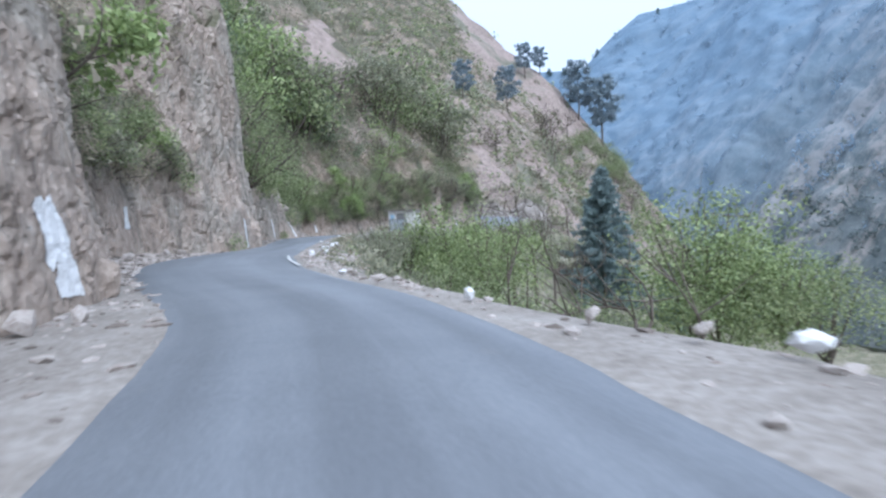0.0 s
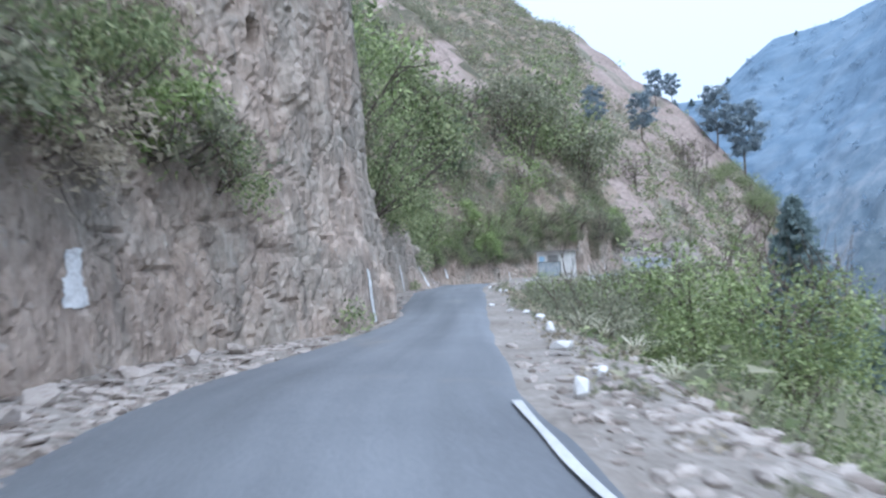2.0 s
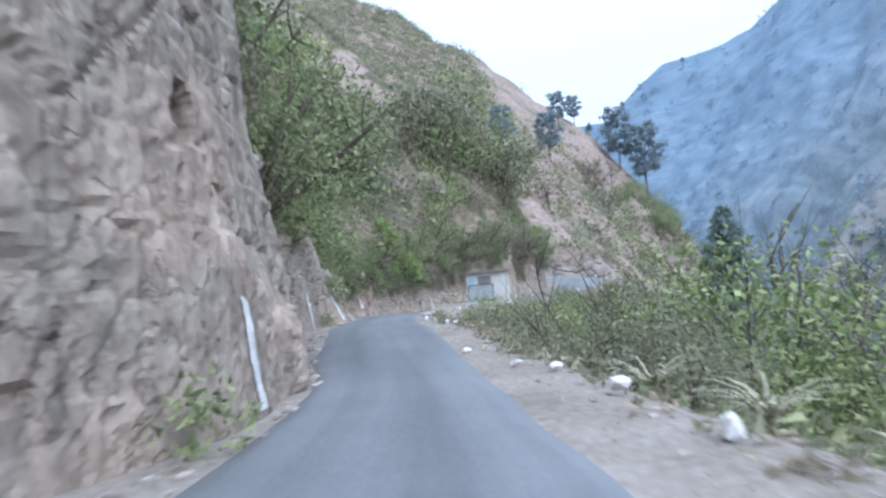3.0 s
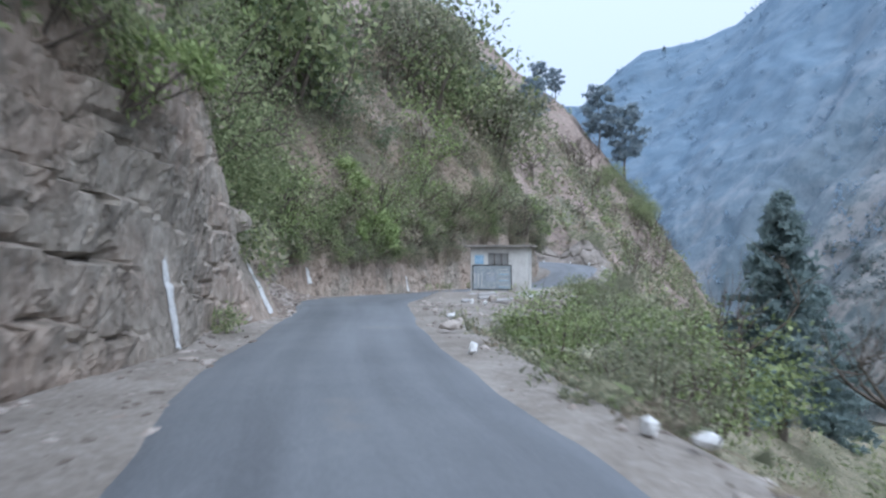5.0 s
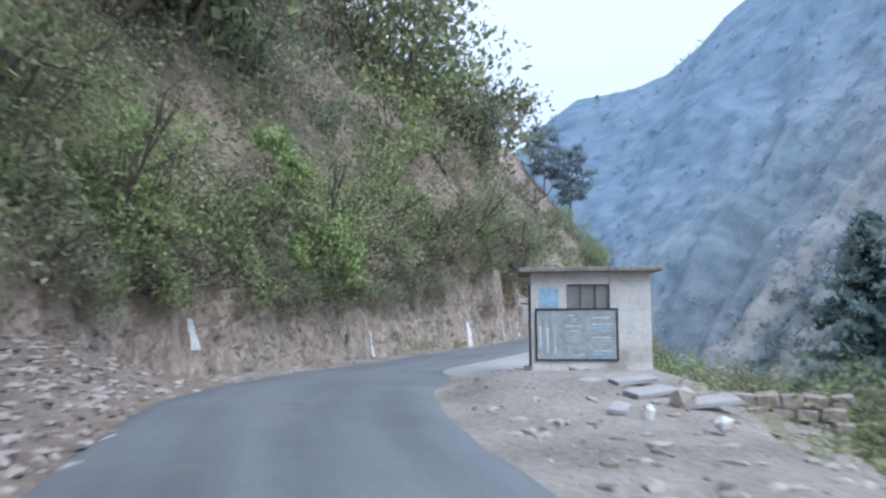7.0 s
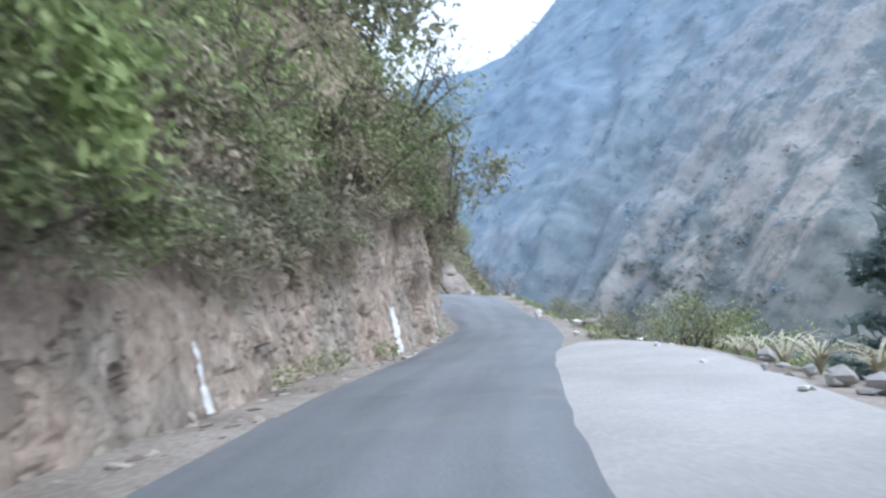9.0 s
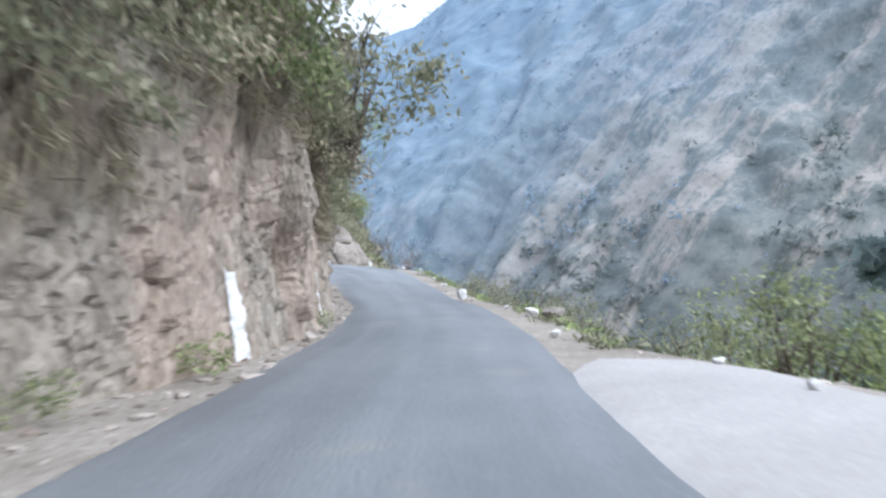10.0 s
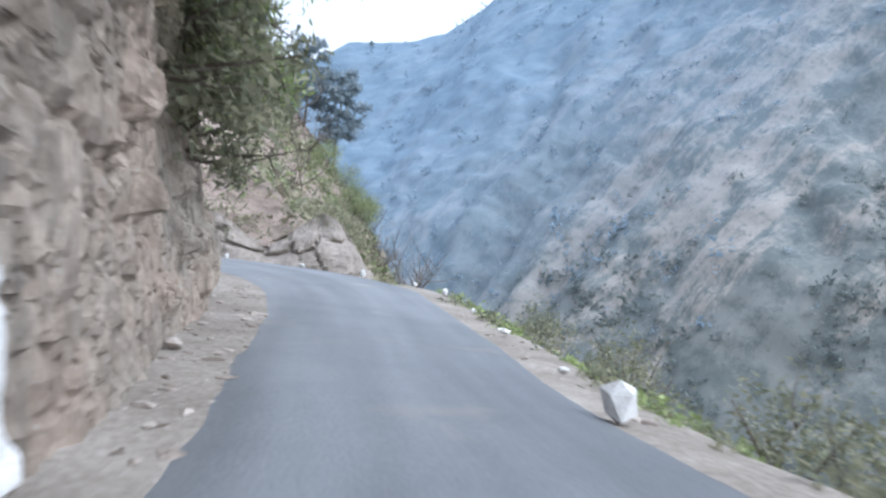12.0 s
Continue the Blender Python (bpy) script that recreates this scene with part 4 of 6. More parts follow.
def limbs(rng, base, height, spread, count, r0, wild=0.25, twigs=3):
    """Stems that fork upwards and outwards: vertices and faces of all of them."""
    vs, fs, n = [], [], 0

    def add(points, radii, sides=4):
        nonlocal n
        v, f = tube(points, radii, sides)
        vs.append(v)
        fs.append(f + n)
        n += len(v)

    for c in range(count):
        a = 6.283 * (c + rng.random()) / count
        tip = np.array((math.cos(a) * spread * (0.4 + 0.6 * rng.random()), math.sin(a) * spread * (0.4 + 0.6 * rng.random()), height * (0.65 + 0.35 * rng.random())))
        t = np.linspace(0, 1, 7)[:, None]
        line = np.array(base) * (1 - t) + tip * t + np.sin(t * 3.1) * rng.normal(size=3) * wild * height * 0.25
        add(line, r0 * (1 - 0.85 * t[:, 0]))
        for _ in range(twigs):
            k = rng.integers(2, 6)
            d = rng.normal(size=3) * 0.5 * spread + np.array((0, 0, 0.25 * height))
            tt_ = np.linspace(0, 1, 4)[:, None]
            add(line[k] + d * tt_ * 0.7 + np.sin(tt_ * 3) * rng.normal(size=3) * 0.06, r0 * 0.4 * (1 - 0.8 * tt_[:, 0]), 3)
    return np.concatenate(vs), np.concatenate(fs)


def shrub(name, seed, mat, label, category="shrub", clumps=9, leaves=170, leaf=0.075, height=2.0, width=1.3, trunk=0.05, stems=5, blade=4):
    """A bush about its own foot: bare stems and a crown of loose leaf clumps."""
    rng = np.random.default_rng(seed)
    ob = tagged(new(name), label, category)
    v, f = limbs(rng, (0, 0, -0.3), height * 0.9, width * 0.7, stems, trunk)
    b = new("stem", mesh_of("stem", v, f, BARK, True))
    b.parent = ob
    vs = []
    for c in range(clumps):
        a, r = rng.random() * 6.283, width * math.sqrt(rng.random()) * 0.85
        z = height * (0.14 + 0.76 * rng.random() * (1 - 0.35 * (r / width) ** 2))
        s = height * (0.2 + 0.16 * rng.random())
        vs.append(leaf_cloud(rng, int(leaves * 0.62), leaf / s, 0.75, 0.35, 0.34, blade, 22) * s + np.array((math.cos(a) * r, math.sin(a) * r, z)))
    v = np.concatenate(vs)
    k = new("crown", mesh_of("crown", v, quads(len(v) // blade, blade), mat))
    k.parent = ob
    return ob


def at_pose(x, y, z, turn=0, size=1.0, wide=1.0, lean=0, lean_y=0):
    return pose(x, y, z, lean, lean_y, turn) @ Matrix.Diagonal((size * wide, size * wide, size, 1))


def face_at(y, height, near=0.0):
    """A point on the face of the cliff: the column nearest to that y, at that height over the road."""
    c = cliff_grid[np.argmin(abs(wall[:, 1] - y))]
    p = c[np.argmin(abs(c[:, 2] - road_z(y) - height))]
    return p


# ---- shrubs on the cliff and the hill foot ----
bush_a = shrub("shrub", 1, LEAF, "leafy green shrub rooted in the cliff", clumps=11)
bush_b = shrub("shrub", 2, OLIVE, "dusty olive-green shrub on the rock", clumps=10, leaf=0.07, blade=3)
bush_c = shrub("shrub", 3, LIME, "bright yellow-green leafy shrub", clumps=11, leaf=0.09)
bush_d = shrub("shrub", 4, DRYLEAF, "half-dry brownish shrub on the cliff", clumps=8, leaf=0.06, leaves=130, blade=3)
bush_g = shrub("shrub", 41, LEAF, "tall dense green shrub overhanging the cliff", clumps=24, leaves=140, leaf=0.072, height=4.0, width=2.4, trunk=0.09, stems=7)
bush_h = shrub("shrub", 42, LIME, "tall bright green tree rooted at the cliff", "tree", clumps=28, leaves=150, leaf=0.075, height=6.5, width=2.6, trunk=0.12, stems=7)
bush_i = shrub("shrub", 43, LEAF, "broad-leaved green tree leaning out of the cliff top", "tree", clumps=28, leaves=150, leaf=0.075, height=6.0, width=3.0, trunk=0.12, stems=6)
CLIFF_BUSHES = [  # kind, y, height over the road, size, lean outwards
    (0, 20.5, 3.1, 0.8, 35), (3, 22.5, 3.2, 0.9, 40), (0, 23.5, 3.9, 1.1, 35), (1, 25.5, 3.4, 0.9, 40), (0, 26.5, 2.9, 0.8, 45), (1, 21.5, 4.6, 0.9, 30), (0, 24.6, 4.8, 0.8, 30),
    (3, 19.0, 3.6, 0.8, 40), (1, 13.0, 4.6, 0.7, 30), (0, 40.0, 6.8, 1.2, 25), (1, 43.0, 6.4, 1.1, 30), (0, 46.0, 7.0, 1.3, 25), (0, 65.5, 3.6, 1.3, 40), (0, 67.5, 4.2, 1.6, 40),
    (1, 68.5, 3.6, 1.0, 45), (0, 70.5, 5.2, 1.7, 35), (0, 72.5, 3.4, 1.3, 40), (2, 69.5, 3.8, 0.9, 45), (1, 74.5, 4.2, 1.3, 35), (0, 77.0, 3.6, 1.3, 35), (1, 79.5, 2.6, 1.1, 35),
    (0, 82.0, 3.4, 1.5, 35), (0, 84.5, 4.4, 1.5, 30), (1, 85.5, 2.4, 1.1, 35), (2, 87.0, 6.2, 1.5, 25), (2, 87.6, 3.4, 1.5, 35), (0, 88.8, 4.6, 1.5, 30), (3, 90.0, 2.8, 1.2, 40),
    (1, 90.5, 5.0, 1.4, 35), (3, 92.0, 3.4, 1.3, 40), (1, 93.5, 2.8, 1.1, 40), (3, 95.0, 4.4, 1.4, 35), (1, 97.0, 3.4, 1.2, 40), (3, 98.5, 4.6, 1.3, 35), (0, 100.0, 4.4, 1.2, 40),
    (0, 101.5, 5.6, 1.3, 35), (1, 103.5, 4.8, 1.2, 40), (3, 105.0, 6.4, 1.26, 35), (3, 107.5, 5.6, 1.08, 40), (3, 109.5, 5.0, 1.08, 45), (3, 111.0, 6.4, 1.26, 35), (1, 113.0, 5.2, 1.2, 40),
    (0, 115.5, 6.2, 1.3, 40), (2, 118.0, 5.4, 1.2, 45), (0, 120.0, 5.0, 1.5, 50), (2, 122.0, 4.6, 1.4, 50), (0, 123.5, 5.4, 1.4, 40), (3, 104.5, 5.5, 0.81, 50), (1, 107.0, 4.6, 1.4, 65),
    (3, 109.0, 6.4, 0.85, 50), (3, 111.5, 5.0, 1.17, 50), (2, 113.5, 6.2, 1.3, 50), (2, 120.5, 6.0, 1.3, 50), (2, 118.5, 7.0, 1.3, 50), (4, 68.5, 5.0, 1.1, 40), (4, 66.8, 6.6, 1.0, 35),
    (4, 72.0, 6.2, 1.0, 35), (4, 76.0, 5.6, 0.9, 30), (3, 81.0, 4.6, 0.9, 30), (0, 85.0, 5.4, 0.95, 30), (3, 92.0, 4.6, 1.7, 35), (1, 96.5, 5.4, 0.9, 40), (4, 100.5, 6.2, 0.9, 45),
    (6, 63.6, 5.5, 0.9, 35), (6, 66.0, 8.5, 1.0, 25), (6, 69.8, 7.8, 1.05, 25), (6, 73.0, 7.0, 0.7, 25), (6, 78.0, 6.2, 0.6, 25), (5, 78.0, 3.0, 0.8, 25), (3, 94.2, 5.0, 1.8, 35),
    (3, 90.4, 4.0, 1.4, 45), (3, 97.5, 5.0, 1.6, 45), (3, 86.0, 5.0, 1.6, 35), (3, 108.2, 6.4, 1.6, 60), (3, 107.0, 4.4, 1.2, 70), (2, 116.5, 6.6, 1.4, 55), (1, 119.8, 5.2, 1.6, 50),
    (1, 121.5, 3.6, 1.6, 66), (1, 122.6, 5.2, 1.6, 50), (1, 118.2, 4.4, 1.7, 68), (6, 43.0, 9.5, 0.9, 20), (3, 14.5, 3.6, 0.9, 45), (0, 16.2, 4.0, 1.0, 45), (2, 24.8, 3.3, 0.9, 50), (0, 18.0, 3.6, 1.0, 45),
    (3, 22.2, 2.9, 0.9, 60), (1, 20.2, 3.4, 1.0, 50), (0, 61, 3.4, 1.3, 45), (4, 37.6, 3.2, 0.9, 40), (4, 41, 4.6, 1.0, 35), (6, 38.5, 5.5, 0.8, 30), (0, 36.3, 3.0, 1.2, 40),
    (4, 62.5, 4.4, 1.0, 40), (6, 47.5, 6.2, 0.8, 35), (5, 115.5, 5.6, 0.85, 52), (5, 118.0, 6.4, 0.75, 48), (5, 87.4, 3.0, 1.1, 14), (2, 86.2, 3.0, 1.0, 30), (3, 82.5, 4.5, 1.7, 40),
    (3, 80.5, 3.6, 1.5, 40), (1, 100.8, 6.8, 1.3, 45), (3, 99.2, 6.4, 1.5, 45), (2, 13.6, 4.1, 1.35, 40), (0, 93.0, 4.2, 1.5, 45), (0, 96.0, 4.4, 1.5, 45), (1, 94.5, 3.4, 1.4, 55), (4, 95.0, 6.0, 0.9, 40), (4, 91.5, 5.2, 0.85, 40), (4, 98.0, 5.6, 0.85, 42), (2, 52.2, 3.8, 0.85, 45), (0, 51.0, 4.4, 0.9, 40),
    (1, 53.4, 5.6, 0.9, 35), (4, 49.0, 6.0, 0.9, 35), (6, 61.8, 3.4, 0.8, 30), (6, 63.2, 4.6, 1.0, 35), (4, 64.6, 3.8, 1.0, 35), (4, 57.0, 9.0, 0.9, 20),
    (6, 60.8, 7.5, 0.8, 20), (0, 79.0, 2.4, 1.1, 58), (1, 80.4, 2.5, 1.1, 60), (3, 81.6, 2.6, 1.0, 60), (0, 83.2, 2.7, 1.2, 58), (1, 84.8, 2.6, 1.1, 60),
    (0, 86.4, 2.6, 1.1, 58), (1, 88.0, 2.6, 1.1, 60), (0, 89.4, 2.7, 1.0, 60), (1, 91.0, 2.9, 1.1, 58), (3, 92.6, 2.9, 1.1, 60), (0, 77.4, 2.2, 1.0, 55), (1, 75.6, 2.6, 1.1, 55)]
made = {}
for kind, y, hh, size, lean in CLIFF_BUSHES:
    x, yy, z = face_at(y, hh)
    i = int(np.argmin(abs(wall[:, 1] - y)))
    n2 = -wn_[i]
    turn = math.degrees(math.atan2(n2[1], n2[0]))
    m = pose(x, yy, z, 0, 0, turn) @ pose(0, 0, 0, 0, lean, 0) @ pose(0, 0, -0.1, 0, 0, (y * 77) % 360) @ Matrix.Diagonal((size, size, size, 1))
    src = (bush_a, bush_b, bush_c, bush_d, bush_g, bush_h, bush_i)[kind]
    if kind in made:
        ob = copy_thing(src, m)
    else:
        src.matrix_basis = m
        made[kind] = ob = src
    tagged(ob, group="shrubs on the cliff")

hill_kinds = [shrub("shrub", 61, DEEP, "dark green tree on the steep hillside", "tree", 20, 66, 0.13, 5.2, 2.4, 0.1, 5), shrub("shrub", 62, OLIVE, "olive shrub on the steep hillside", "shrub", 16, 66, 0.11, 3.4, 2.4, 0.08, 5),
              shrub("shrub", 63, LIME, "yellow-green shrub on the steep hillside", "shrub", 20, 66, 0.12, 5.2, 2.2, 0.1, 5), shrub("shrub", 64, DRYLEAF, "dry brown shrub on the steep hillside", "shrub", 13, 66, 0.1, 3.0, 2.2, 0.08, 6),
              shrub("shrub", 65, LEAF, "leafy green tree on the steep hillside", "tree", 20, 66, 0.13, 5.0, 2.6, 0.1, 5)]
hp = pick(hill, 175, 88, lambda m: (m[:, 1] > 44) * (m[:, 1] < 132) * (m[:, 0] > -44) * (m[:, 2] < 38 - 0.6 * np.clip(m[:, 1] - 80, 0, 40)) * np.clip(2.5 * fbm(m * 0.09, 3, 68) + 0.6, 0.05, 1.5))
used_kinds = set()
for k, q_ in enumerate(hp):
    kind = (0, 4, 0, 4, 1, 0, 4, 2)[k % 8] if q_[1] < 92 else (1, 3, 1, 4, 1, 4, 3, 1)[k % 8]
    m = at_pose(q_[0], q_[1], q_[2] - 0.3, k * 61, 0.9 + 0.9 * ((k * 37) % 10) / 10)
    if kind in used_kinds:
        ob = copy_thing(hill_kinds[kind], m)
    else:
        ob = hill_kinds[kind]
        ob.matrix_basis = m
        used_kinds.add(kind)
    tagged(ob, group="hillside shrubs")
for x, y, z, size, kind in ((-8.0, 98.2, 5.2, 0.62, 2), (-7.4, 100.6, 8.6, 0.7, 2), (-8.9, 97.0, 2.9, 0.5, 2), (-15.0, 79.4, 2.9, 0.42, 2), (-0.6, 105.2, 4.6, 0.7, 1), (2.2, 107.6, 3.6, 0.75, 1), (-5.0, 101.8, 5.6, 0.6, 0), (-11.0, 95.5, 8.5, 0.8, 0), (-4.4, 103.4, 9.4, 0.7, 3)):
    tagged(copy_thing(hill_kinds[kind], at_pose(x, y, z, x * 77, size)), group="hillside shrubs")


def hanging_grass(name, zones, mat, label, seed):
    """Dry blades that droop over the face of the cliff."""
    rng = np.random.default_rng(seed)
    vs = []
    for y0, y1, h0, h1, n in zones:
        for _ in range(n):
            y, hh = rng.uniform(y0, y1), rng.uniform(h0, h1)
            root = face_at(y, hh)
            o = -wn_[np.argmin(abs(wall[:, 1] - y))]
            along = np.array((-o[1], o[0]))
            k = 34
            side = rng.normal(size=k) * 0.3
            reach = rng.uniform(0.02, 0.3, k)
            drop = rng.uniform(0.3, 1.3, k)
            st = np.zeros((k, 3)) + root
            st[:, :2] += along * (side * 0.5)[:, None]
            st[:, 2] += rng.normal(size=k) * 0.3
            tip = np.zeros((k, 3)) + root
            tip[:, :2] += o * reach[:, None] + along * (side * 0.8)[:, None]
            tip[:, 2] -= drop
            bow = (st + tip) / 2
            bow[:, :2] += o * (0.1 + 0.5 * reach)[:, None]
            bow[:, 2] += 0.2 * drop
            w = np.zeros((k, 3))
            w[:, :2] = along * 0.007
            w[:, 2] = rng.normal(size=k) * 0.01
            vs.append(np.stack([st - w, st + w, bow + w * 1.3], 1).reshape(-1, 3))
            vs.append(np.stack([st - w, bow + w * 1.3, bow - w * 1.3], 1).reshape(-1, 3))
            vs.append(np.stack([bow - w * 1.3, bow + w * 1.3, tip], 1).reshape(-1, 3))
    v = np.concatenate(vs)
    return tagged(new(name, mesh_of(name, v, quads(len(v) // 3, 3), mat)), label, "dry grass", kind="stuff")


hanging_grass("hanging_grass", ((82, 87, 2.6, 7, 90), (90, 98, 2.4, 7, 190), (98, 104, 4.2, 8, 110), (106.4, 109.6, 2.6, 9, 170), (110, 122, 4.5, 9, 130), (64, 80, 2.0, 6, 90)), DRYLEAF, "dry brown grass hanging over the cliff", 91)

# ---- bushes below the road edge ----
big = shrub("bush", 6, YELLOW, "large yellow-green bush below the road edge", "bush", 34, 210, 0.09, 4.4, 3.0, 0.07, 7)
big.matrix_basis = at_pose(9.9, 24.9, -2.5)
bush_e = shrub("bush", 7, LEAF, "broad dark green bush below the road edge", "bush", 26, 200, 0.08, 3.8, 2.5, 0.07, 7, 3)
bush_e.matrix_basis = at_pose(0.8, 32.5, -4.6)
bush_f = shrub("bush", 8, OLIVE, "dusty olive bush on the bank", "bush", 16, 210, 0.068, 2.6, 1.8, 0.06, 6, 3)
bush_f.matrix_basis = at_pose(-3.2, 37.0, -1.9)
for src, x, y, z, size in ((bush_e, 4.6, 29.5, -5.6, 0.95), (bush_e, 5.5, 24.0, -5.9, 0.9), (bush_e, 3.2, 23.0, -4.8, 0.75), (bush_e, 8.0, 26.5, -7.2, 1.1), (bush_f, 2.6, 29.5, -5.2, 0.9), (bush_e, 7.2, 31.0, -6.0, 0.9), (big, 14.0, 28.0, -4.6, 0.85), (bush_e, 12.5, 22.0, -4.0, 0.85), (bush_e, 9.2, 22.4, -4.0, 0.85), (big, 8.9, 23.4, -3.4, 0.85), (big, 11.4, 23.6, -3.3, 0.8), (bush_f, 5.5, 22.0, -4.6, 1.0),
                           (big, 1.0, 40.6, -2.9, 1.15), (big, 3.2, 38.0, -3.2, 0.95), (bush_f, -1.2, 29.0, -2.9, 0.8), (bush_e, 1.8, 27.0, -5.3, 1.0), (bush_f, -2.9, 34.0, -1.5, 0.8), (bush_e, -2.6, 71.6, -3.0, 0.9), (big, -0.4, 60.5, -3.4, 0.85), (big, -4.3, 62.8, -2.0, 0.62), (bush_f, -5.0, 52.5, -1.7, 0.8), (big, -0.6, 48.0, -3.2, 0.8), (bush_f, -1.7, 41.0, -1.9, 1.15), (bush_f, -3.6, 41.5, -2.0, 0.8), (bush_f, -4.3, 45.5, -2.0, 0.9), (bush_e, -1.2, 44.0, -4.4, 1.0), (bush_e, 1.8, 39.0, -4.6, 1.0), (bush_f, -1.0, 50.0, -3.6, 1.1), (bush_e, 2.5, 54.0, -4.9, 1.0), (bush_f, -3.0, 57.0, -2.9, 1.2),
                           (bush_e, -1.6, 63.5, -3.6, 1.0), (bush_e, 0.4, 68.0, -4.2, 1.05), (bush_f, -1.2, 71.5, -2.9, 1.1), (bush_f, 0.6, 75.5, -2.7, 1.0), (big, 2.6, 73.0, -4.6, 0.9), (bush_e, 5.2, 84.0, -4.4, 0.9), (bush_f, 2.5, 82.0, -2.6, 0.8),
                           (bush_e, 4.4, 95.4, -1.9, 0.62), (big, 6.4, 96.2, -4.2, 0.8), (bush_f, 6.6, 99.5, -3.2, 1.0), (bush_f, 9.2, 105.5, -2.9, 0.9), (bush_e, 10.5, 101.5, -4.8, 0.9), (bush_f, 12.5, 113.0, -2.9, 0.95), (bush_f, 15.5, 119.0, -2.9, 1.0), (bush_f, 18.2, 127.0, -2.2, 0.9), (bush_e, 20.0, 113.0, -8.5, 1.4), (bush_e, 24.5, 118.0, -11.0, 1.6), (bush_f, 22.5, 107.5, -10.5, 2.0), (bush_e, 27.5, 112.5, -13.0, 1.6), (bush_f, 18.0, 106.0, -8.0, 1.8)):
    tagged(copy_thing(src, at_pose(x, y, z, (x * 91 + y * 37) % 360, size)), group="bushes below the road")

# low growth along the outer edge of the bend
edge_at = []
rg = np.random.default_rng(8)
for y0, y1, n, o0, o1 in ((98, 131, 170, 0.9, 2.6), (30, 62, 60, 1.6, 3.2), (84, 98, 40, 4.6, 6.0), (-2, 14, 40, 2.4, 4.0), (14, 64, 230, 0.9, 2.3), (64, 72, 40, 1.6, 4.0)):
    for _ in range(n):
        i = np.argmin(abs(gd[:, 1] - rg.uniform(y0, y1)))
        o = rg.uniform(o0, o1)
        pt = gd[i] + gn[i] * o
        edge_at.append((pt[0], pt[1], road_z(gd[i, 1]) - 0.12 - 0.9 * max(o - 1.2, 0)))
edge_at = np.array(edge_at)
half = (rg.random(len(edge_at)) < 0.5) & (edge_at[:, 1] > 80)
dry = (rg.random(len(edge_at)) < 0.6) & (edge_at[:, 1] < 80)
scatter("edge_growth", edge_at[half], 0.2 + 0.3 * rg.random(half.sum()), LIME, "low yellow-green growth along the road edge", "undergrowth", 51, 90, 0.16)
scatter("edge_growth", edge_at[~half & ~dry], 0.2 + 0.3 * rg.random((~half & ~dry).sum()), OLIVE, "low dusty growth along the road edge", "undergrowth", 52, 90, 0.16)
scatter("edge_growth", edge_at[dry], 0.15 + 0.25 * rg.random(dry.sum()), DRYLEAF, "low dry brown growth along the road edge", "undergrowth", 54, 90, 0.15)
bank_at = []
for _ in range(230):
    i = np.argmin(abs(gd[:, 1] - rg.uniform(13, 70)))
    o = np.interp(gd[i, 1], PAD_Y, PAD_W) + rg.uniform(0.15, 2.2)
    pt = gd[i] + gn[i] * o
    bank_at.append((pt[0], pt[1], road_z(gd[i, 1]) - 0.2 - 0.7 * (o - np.interp(gd[i, 1], PAD_Y, PAD_W))))
bank_at = np.array(bank_at)
for k, (mat, word) in enumerate(((OLIVE, "dusty olive"), (LEAF, "green"), (DRYLEAF, "dry brown"))):
    scatter("bank_scrub", bank_at[k::3], 0.3 + 0.5 * rg.random(len(bank_at[k::3])), mat, word + " scrub on the bank below the verge", "scrub", 57 + k, 80, 0.11, core=40)
foot_at = np.array([face_at(y, 0.25) for y in (57.2, 56.6, 93.4, 95.0, 95.6, 96.4, 98.6, 103.5, 66.0, 29.5)])
scatter("wall_weeds", foot_at - np.array([wn_[np.argmin(abs(wall[:, 1] - q_[1]))].tolist() + [0] for q_ in foot_at]) * 0.4, 0.22 + 0.25 * rg.random(len(foot_at)), LEAF, "green weeds at the foot of the cliff", "weeds", 53, 160, 0.13)


# ---- trees ----
def conifer(name, seed, height, width, label, mat):
    rng = np.random.default_rng(seed)
    ob = tagged(new(name), label, "tree")
    z = np.linspace(0, height, 9)
    v, f = tube(np.stack([0.15 * np.sin(z * 0.4), 0.1 * np.cos(z * 0.3), z], 1), 0.02 * height * (1 - 0.93 * z / height) + 0.015, 8)
    tr = new("trunk", mesh_of("trunk", v, f, BARK, True))
    tr.parent = ob
    vs = []
    for w in range(120):
        t = 0.14 + 0.86 * (w / 120) ** 0.9
        reach = width * (1 - t) ** 0.7 * rng.uniform(0.5, 1.15) + 0.15
        a = w * 2.4 + rng.random()
        n = int(40 + 90 * reach / width)
        k = rng.random(n) ** 0.7
        c = np.stack([np.cos(a) * reach * k, np.sin(a) * reach * k, height * t - 0.12 * reach * k + 0.1 * reach * k * k], 1)
        c += rng.normal(size=(n, 3)) * np.array((0.3, 0.3, 0.22)) * (0.35 + 0.5 * k[:, None])
        d = rng.normal(size=(n, 3)) + np.array((math.cos(a), math.sin(a), 0.5))
        d /= np.linalg.norm(d, axis=1)[:, None]
        sd = np.cross(d, rng.normal(size=(n, 3)))
        sd /= np.linalg.norm(sd, axis=1)[:, None]
        s = 0.021 * height * (0.6 + 0.6 * rng.random((n, 1)))
        vs.append(np.stack([c - (d + sd * 0.38) * s, c - (d - sd * 0.38) * s, c + d * s], 1).reshape(-1, 3))
    v = np.concatenate(vs)
    cr = new("crown", mesh_of("crown", v, quads(len(v) // 3, 3), mat))
    cr.parent = ob
    return ob


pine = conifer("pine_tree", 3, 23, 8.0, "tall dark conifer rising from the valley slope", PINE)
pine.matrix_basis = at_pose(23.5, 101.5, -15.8)


